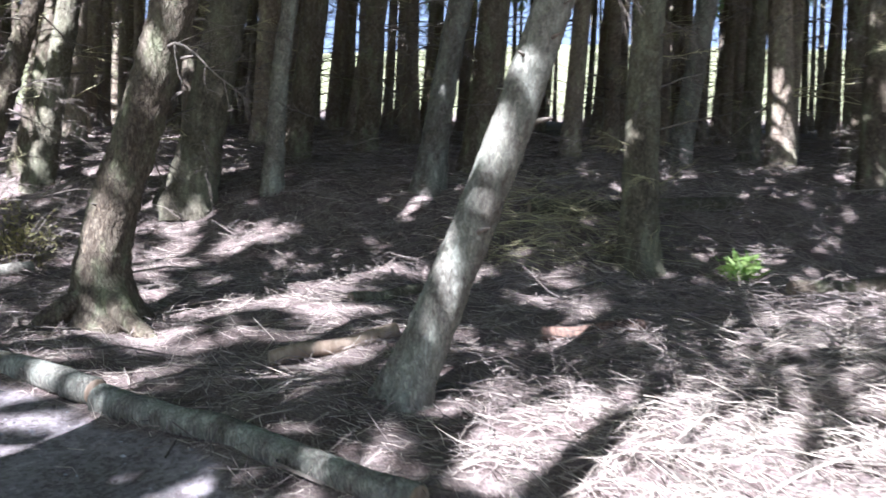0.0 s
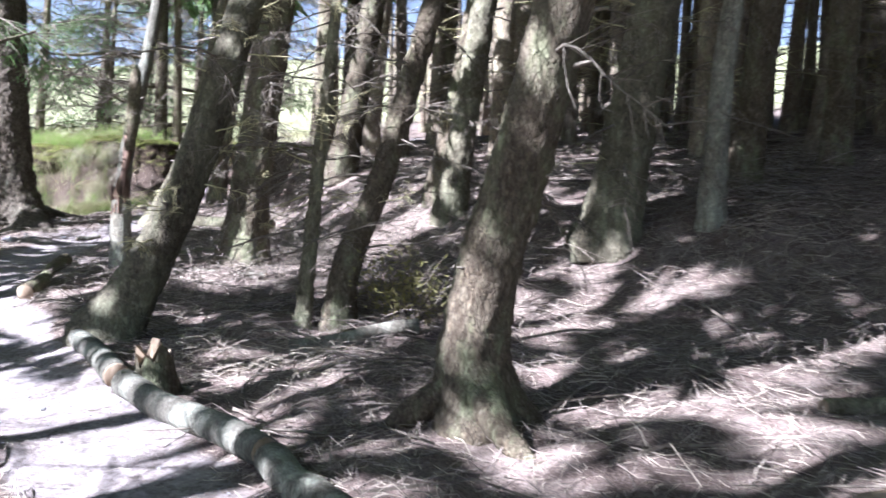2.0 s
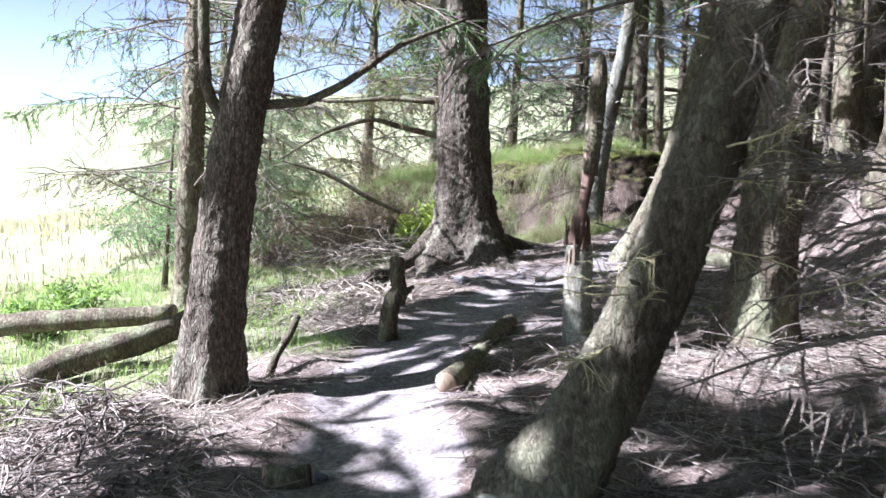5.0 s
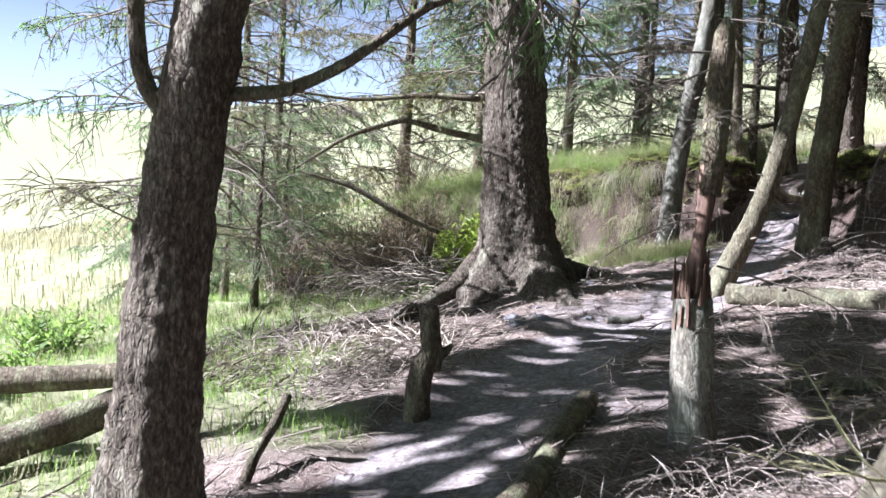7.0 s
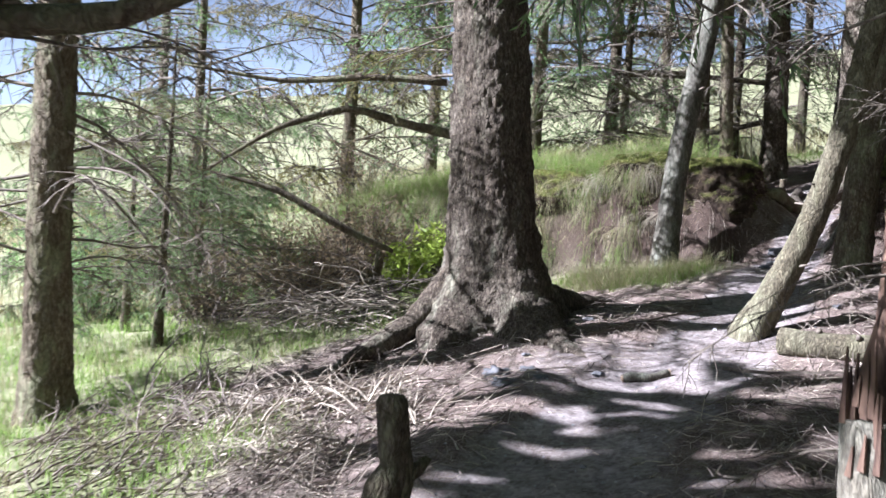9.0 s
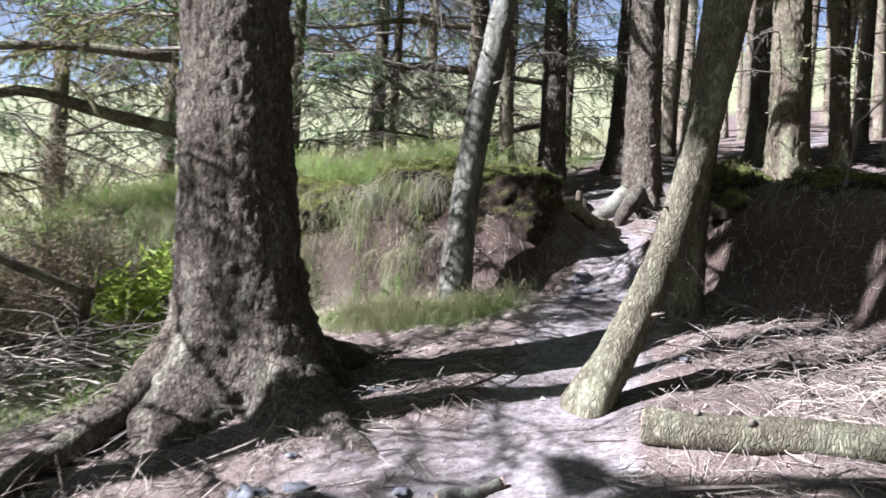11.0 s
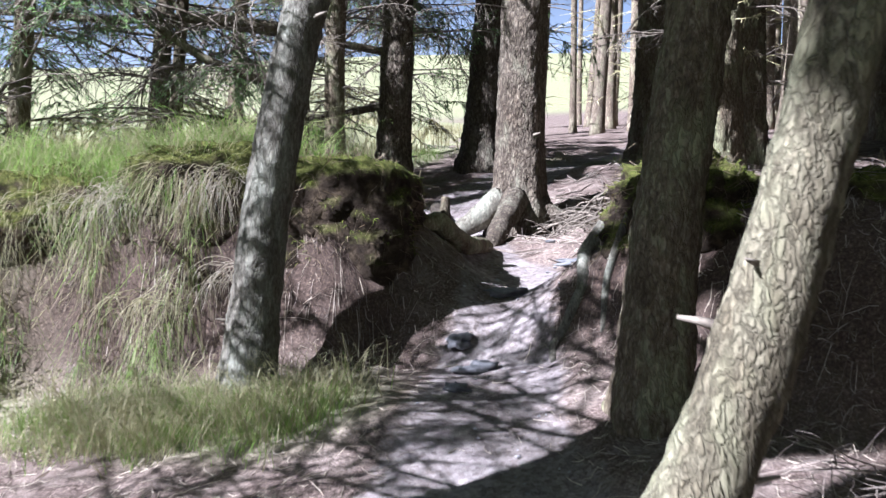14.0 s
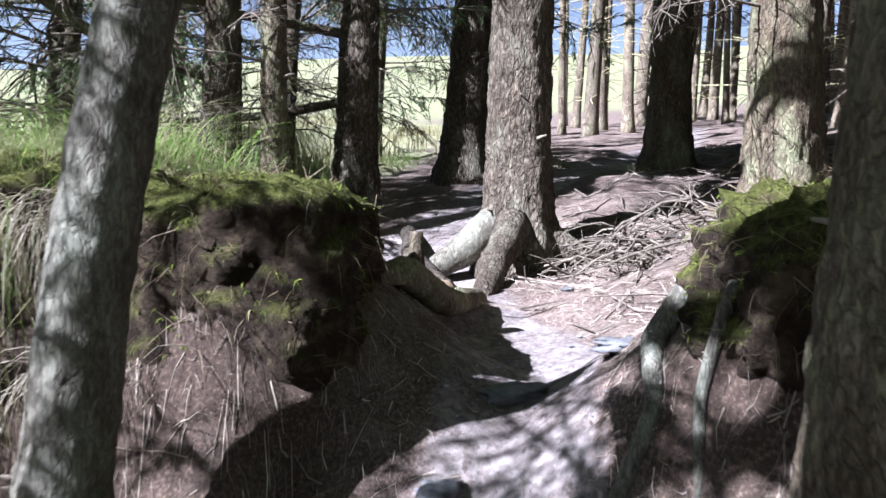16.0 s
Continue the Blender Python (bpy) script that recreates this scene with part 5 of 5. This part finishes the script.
brush_pile(-15.4, 10.3, 0.9, 0.8, 260, 0.8, "brown tangle of dead undergrowth", STICK, (0.5, 1.2), (0.003, 0.009), seed=21)
brush_pile(-9.6, 14.6, 0.9, 0.5, 260, 0.2, "dead twigs and litter down the face of the bank", STICK, (0.08, 0.25), (0.001, 0.004), seed=31)
brush_pile(-8.4, 14.0, 0.9, 0.6, 260, 0.3, "dead twigs at the foot of the bank", STICK, (0.1, 0.35), seed=32)
brush_pile(-12.9, 14.2, 0.5, 0.35, 120, 0.12, "fine dead twigs and dry stems at the foot of the bank", TWIG_PALE, (0.1, 0.4), (0.001, 0.003), seed=33)
brush_pile(-7.1, 8.6, 0.6, 0.5, 200, 0.25, "dead twigs heaped round a snapped trunk", STICK, (0.3, 0.7), seed=22)
brush_pile(-5.9, 8.6, 0.9, 0.7, 260, 0.3, "tangle of dead twigs on the needles", STICK, (0.3, 0.9), seed=23)
brush_pile(-6.3, 11.2, 1.4, 0.9, 320, 0.4, "tangle of dead branches on the slope", STICK, (0.4, 1.0), seed=24)

for k, (x, y, rx, h) in enumerate([(-3.9, 9.2, 1.0, 0.5), (-1.2, 11.8, 1.5, 0.9), (1.6, 11.2, 1.4, 1.0), (3.9, 11.3, 1.4, 1.0), (5.6, 9.2, 1.2, 0.9), (-4.2, 12.3, 1.4, 0.6), (-8.3, 13.7, 1.0, 0.5), (-5.6, 9.7, 0.9, 0.4)]):
    brush_pile(x, y, rx, 0.7, 230, h, "dark tangle of dead branches among the trunks", TWIG if k % 2 else STICK, (0.4, 1.1), (0.002, 0.007), seed=40 + k)

# sapling stump under the old spruce
jagged_stump(-15.0, 11.5, 0.05, 0.7, "thin dark forked sapling stem in the grass", BARK, (0.15, 0.1), 0.2, 6, "sapling_stem")


# ---- ground cover in great numbers ----
def many_sticks(name, n, seed, box, length, thick, material, label, keep, pile=0.09):
    """Loose sticks strewn on the ground, as one mesh."""
    r = np.random.default_rng(seed)
    x, y = r.uniform(box[0], box[1], n), r.uniform(box[2], box[3], n)
    ok = keep(x, y, r.random(n))
    x, y = x[ok], y[ok]
    n = len(x)
    ln, th, a = r.uniform(*length, n) * r.uniform(0.4, 1, n), r.uniform(*thick, n), r.uniform(0, 2 * np.pi, n)
    bend = r.normal(0, 0.16, n)
    V = np.zeros((n, 3, 3, 3))
    for i, u in enumerate((-0.5, 0.0, 0.5)):
        off = bend * ln * (1 - 4 * u * u)
        px, py = x + np.cos(a) * ln * u - np.sin(a) * off, y + np.sin(a) * ln * u + np.cos(a) * off
        pz = height(px, py) + th * 0.7 + r.random(n) ** 2 * pile * (1 if i != 1 else 0.7)
        taper = (1.0, 0.85, 0.4)[i]
        for k in range(3):
            c = 2 * math.pi * k / 3
            V[:, i, k, 0] = px - np.sin(a) * th * taper * math.cos(c)
            V[:, i, k, 1] = py + np.cos(a) * th * taper * math.cos(c)
            V[:, i, k, 2] = pz + th * taper * math.sin(c)
    base = np.arange(n)[:, None, None] * 9
    quad = []
    for i in range(2):
        for k in range(3):
            quad.append([i * 3 + k, i * 3 + (k + 1) % 3, i * 3 + 3 + (k + 1) % 3, i * 3 + 3 + k])
    F = (base + np.array(quad)[None]).reshape(-1, 4)
    me = bpy.data.meshes.new(name)
    me.from_pydata(V.reshape(-1, 3).tolist(), [], F.tolist())
    me.materials.append(material)
    tagged(new(name, me), label, "sticks", kind="stuff")


def on_litter(x, y, u):
    w, g, e = covers(x, y)
    return u > w * 1.15 + g * 0.9


def on_litter_or_path(x, y, u):
    w, g, e = covers(x, y)
    return u > w * 0.93 + g * 0.95


many_sticks("forest_sticks", 24000, 1, (-13.5, 5.5, 2.0, 12.5), (0.08, 0.5), (0.0012, 0.0045), STICK, "dead sticks and twigs strewn over the forest floor", on_litter)
many_sticks("pale_sticks", 6000, 2, (-13.5, 5.0, 2.0, 12.0), (0.1, 0.5), (0.0012, 0.0035), TWIG_PALE, "bleached dead twigs strewn over the forest floor", on_litter)
many_sticks("fine_litter", 60000, 3, (-14.0, 3.5, 2.5, 19.0), (0.04, 0.16), (0.0012, 0.003), TWIG_PALE, "fine dry needles and twig bits on the ground", on_litter_or_path, 0.02)
def on_bare(x, y, u):
    return u < covers(x, y)[2] * 1.2


many_sticks("bank_litter", 11000, 6, (-14.5, -8.0, 13.2, 17.0), (0.02, 0.09), (0.001, 0.003), STICK, "rootlets, needles and litter caught on the face of the bank", on_bare, 0.06)
many_sticks("bank_straw", 1800, 7, (-14.5, -8.0, 13.2, 17.0), (0.03, 0.12), (0.001, 0.003), TWIG_PALE, "dry stems and bleached rootlets on the face of the bank", on_bare, 0.08)
def on_far_litter(x, y, u):
    return on_litter(x, y, u) & (covers(x, y)[2] < 0.12) & ((y > 16.0) | (x > -8.5))


many_sticks("far_sticks", 6000, 4, (-13.5, 8.0, 12.0, 26.0), (0.2, 0.9), (0.003, 0.009), STICK, "dead sticks strewn under the plantation", on_far_litter)
many_sticks("long_sticks", 320, 5, (-12.0, 5.0, 3.0, 13.0), (0.6, 1.5), (0.006, 0.013), TWIG, "long fallen branches lying on the needles", on_litter)


def blades(name, n_clumps, per, seed, box, length, width, material, label, keep, lean=0.5, spread=0.09, flow=None):
    """Grass in clumps of bent blades, as one mesh."""
    r = np.random.default_rng(seed)
    cx, cy = r.uniform(box[0], box[1], n_clumps), r.uniform(box[2], box[3], n_clumps)
    ok = keep(cx, cy, r.random(n_clumps))
    cx, cy = cx[ok], cy[ok]
    size = r.uniform(0.6, 1.25, len(cx))
    x, y = np.repeat(cx, per) + r.normal(0, spread, len(cx) * per), np.repeat(cy, per) + r.normal(0, spread, len(cx) * per)
    n = len(x)
    ln = r.uniform(*length, n) * np.repeat(size, per)
    a = r.uniform(0, 2 * np.pi, n) if flow is None else flow + r.normal(0, 0.9, n)
    out = ln * r.uniform(0.15, 1.0, n) * lean
    w = r.uniform(*width, n)
    z = height(x, y) - 0.01
    V = np.zeros((n, 5, 3))
    dx, dy = np.cos(a), np.sin(a)
    for i, (u, up, k) in enumerate(((0, 0, 0.5), (0.38, 0.62, 0.42), (1.0, 0.72, 0.0))):
        drop = 0 if flow is None else -ln * 0.9 * u * u
        px, py, pz = x + dx * out * u, y + dy * out * u, z + ln * up * (1 if flow is None else 0.35) + drop
        if i < 2:
            V[:, 2 * i] = np.stack([px - dy * w * k, py + dx * w * k, pz], -1)
            V[:, 2 * i + 1] = np.stack([px + dy * w * k, py - dx * w * k, pz], -1)
        else:
            V[:, 4] = np.stack([px, py, pz], -1)
    b = np.arange(n)[:, None] * 5
    F = np.concatenate([b + np.array([[0, 1, 3]]), b + np.array([[0, 3, 2]]), b + np.array([[2, 3, 4]])])
    me = bpy.data.meshes.new(name)
    me.from_pydata(V.reshape(-1, 3).tolist(), [], F.tolist())
    me.materials.append(material)
    tagged(new(name, me), label, "grass", kind="stuff")


def on_grass(x, y, u):
    d = along(BANK, x, y)[0]
    return (u < (covers(x, y)[1] - 0.25) * 1.6) & ~((d > -1.3) & (d < 0.3) & (x > -16.5))


def under_bank(x, y, u):
    return np.hypot((x + 13.1) * 0.55 + (y - 13.6) * 0.25, (y - 13.55) * 1.3 - (x + 13.1) * 0.35) < 0.36 + 0.3 * u


def on_crest(x, y, u):
    d = along(BANK, x, y)[0]
    return (d > -0.1) & (d < 1.6) & (x < -13.75)


def at_lip(x, y, u):
    d = along(BANK, x, y)[0]
    return (d > -0.3) & (d < 0.25) & (x < -13.6)


blades("green_grass", 5200, 22, 1, (-19.0, -8.5, 4.0, 24.0), (0.06, 0.2), (0.003, 0.007), GRASS, "bright green rough grass at the field edge", on_grass, 1.0)
blades("dry_grass", 2200, 18, 2, (-19.0, -8.5, 4.0, 24.0), (0.08, 0.24), (0.003, 0.006), STRAW, "dry straw-coloured grass among the green", on_grass, 1.3)
blades("bank_foot_grass", 420, 34, 3, (-14.4, -12.2, 12.8, 14.4), (0.06, 0.24), (0.002, 0.005), GRASS, "sunlit green grass tuft under the bank", under_bank, 1.9)
blades("bank_foot_straw", 360, 30, 4, (-14.4, -12.2, 12.8, 14.4), (0.12, 0.36), (0.002, 0.005), STRAW, "dry grass tuft under the bank", under_bank, 2.2)
blades("crest_grass", 1100, 26, 5, (-18.0, -13.6, 11.8, 16.2), (0.14, 0.42), (0.002, 0.005), GRASS, "long soft grass on top of the bank", on_crest, 2.4, 0.06)
blades("crest_straw", 900, 24, 9, (-18.0, -13.6, 11.8, 16.2), (0.14, 0.42), (0.002, 0.005), STRAW, "long dry grass on top of the bank", on_crest, 2.6, 0.06)
blades("hanging_straw", 210, 70, 6, (-18.0, -13.3, 11.8, 15.4), (0.25, 0.6), (0.002, 0.006), STRAW, "long dry grass hanging in tufts over the bank", at_lip, 1.1, 0.03, radians(-62))
blades("hanging_heather", 130, 50, 11, (-18.0, -13.3, 11.8, 15.4), (0.2, 0.5), (0.002, 0.006), HEATHER, "dead brown stems hanging over the bank", at_lip, 1.0, 0.05, radians(-62))
blades("hanging_grass", 420, 40, 8, (-18.0, -13.3, 11.8, 15.4), (0.2, 0.5), (0.002, 0.006), GRASS, "green grass hanging in tufts over the bank", at_lip, 1.2, 0.05, radians(-62))
blades("field_grass", 2600, 12, 7, (-45.0, -17.0, -5.0, 45.0), (0.2, 0.5), (0.012, 0.03), STRAW, "pale rough grass of the open field", on_grass, 0.6, 0.25)


def many_pebbles():
    r = np.random.default_rng(9)
    n = 9000
    x, y = r.uniform(-14.5, 0.5, n), r.uniform(2.0, 18.0, n)
    ok = r.random(n) < covers(x, y)[0] * 0.9
    x, y = x[ok], y[ok]
    n = len(x)
    s = r.uniform(0.004, 0.014, n) * np.where(r.random(n) < 0.06, 2.2, 1)
    z = height(x, y)
    octa = np.array([(1, 0, 0), (0, 1, 0), (-1, 0, 0), (0, -1, 0), (0, 0, 0.6), (0, 0, -0.6)])
    jit = r.uniform(0.6, 1.3, (n, 6, 1))
    V = octa[None] * s[:, None, None] * jit + np.stack([x, y, z + s * 0.2], -1)[:, None]
    faces = np.array([(0, 1, 4), (1, 2, 4), (2, 3, 4), (3, 0, 4), (1, 0, 5), (2, 1, 5), (3, 2, 5), (0, 3, 5)])
    F = (np.arange(n)[:, None, None] * 6 + faces[None]).reshape(-1, 3)
    me = bpy.data.meshes.new("path_gravel")
    me.from_pydata(V.reshape(-1, 3).tolist(), [], F.tolist())
    me.materials.append(PEBBLE)
    tagged(new("path_gravel", me), "small grey gravel pressed into the path", "gravel", kind="stuff")


many_pebbles()


# ---- shrubs and ferns ----
def shrub(x, y, r, h, n, leaf_mat, label, seed, leaf=0.05, name="shrub", stem_mat=TWIG):
    rnd, state = random.Random(seed), random.getstate()
    random.seed(seed)
    ob = empty(name, x, y, lie(x, y), label, "shrub", "shrubs at the field edge")
    wood, green = Geo(), Geo()
    for _ in range(n):
        a, q = rnd.uniform(0, 6.283), rnd.random()
        way = Vector((math.cos(a) * q * r / h, math.sin(a) * q * r / h, 1.0))
        p = Vector((math.cos(a) * q * r * 0.35, math.sin(a) * q * r * 0.35, -0.03))
        st = twig_curve(p, way, h * rnd.uniform(0.6, 1.15), 0.25, 5, rnd, 0.22)
        wood.tube(st, [0.008, 0.007, 0.006, 0.004, 0.003, 0.001], 3, 0, False)
        for _ in range(26):
            j = rnd.randrange(1, 5)
            b = st[j].lerp(st[j + 1], rnd.random()) + Vector((rnd.gauss(0, 0.05), rnd.gauss(0, 0.05), rnd.gauss(0, 0.04)))
            green.leaf(b, Vector((rnd.uniform(-1, 1), rnd.uniform(-1, 1), rnd.uniform(-0.3, 1))), leaf * rnd.uniform(0.6, 1.6), leaf * 0.3)
    random.setstate(state)
    tagged(part("stem_tangle", wood.mesh("stem_tangle", stem_mat), ob), kind="stuff")
    tagged(part("foliage", green.mesh("foliage", leaf_mat, False), ob), kind="stuff")
    return ob


shrub(-15.3, 10.9, 0.7, 0.9, 110, HEATHER, "brown wiry heather under the old spruce", 21)
shrub(-16.3, 11.9, 0.9, 1.25, 140, HEATHER, "tall pale brown heather at the field edge", 22)
shrub(-15.0, 13.4, 0.5, 0.7, 60, HEATHER, "dry brown heather below the bank", 23)
shrub(-16.0, 10.0, 0.8, 1.0, 110, HEATHER, "brown leggy heather bush", 1)
shrub(-17.3, 11.6, 1.0, 1.2, 80, HEATHER, "brown leggy heather bush with dry tips", 2)
shrub(-16.6, 12.6, 0.9, 1.1, 70, HEATHER, "brown heather bush below the bank", 3)
shrub(-17.8, 9.2, 0.9, 1.2, 70, NEEDLES, "blue-green young spruce bush", 4, 0.07)
shrub(-19.2, 11.0, 1.1, 1.5, 80, NEEDLES, "blue-green young spruce thicket", 5, 0.07)
shrub(-15.7, 12.4, 0.5, 0.6, 40, FERN, "bright yellow-green fern clump", 6, 0.1, "fern_clump")
shrub(-15.9, 13.1, 0.5, 0.6, 40, FERN, "bright yellow-green fern clump by the bank", 7, 0.1, "fern_clump")
shrub(-12.9, 6.0, 0.5, 0.5, 40, GRASS, "low green weeds in the field", 8, 0.08, "weed_clump")
shrub(-14.6, 6.8, 0.6, 0.6, 40, GRASS, "low green weeds in the field grass", 9, 0.08, "weed_clump")
shrub(2.72, 8.3, 0.18, 0.2, 10, GRASS, "small bright green sapling in the brush", 10, 0.09, "weed_clump")
shrub(-3.75, 8.0, 0.55, 0.55, 34, NEEDLES_DRY, "fallen spruce bough with dark green needles", 11, 0.045, "spruce_bough")
shrub(-20.5, 9.5, 1.2, 1.7, 70, NEEDLES, "young spruce thicket in the field", 12, 0.08)
shrub(-18.6, 13.2, 1.0, 1.2, 70, HEATHER, "brown heather behind the bank", 13)
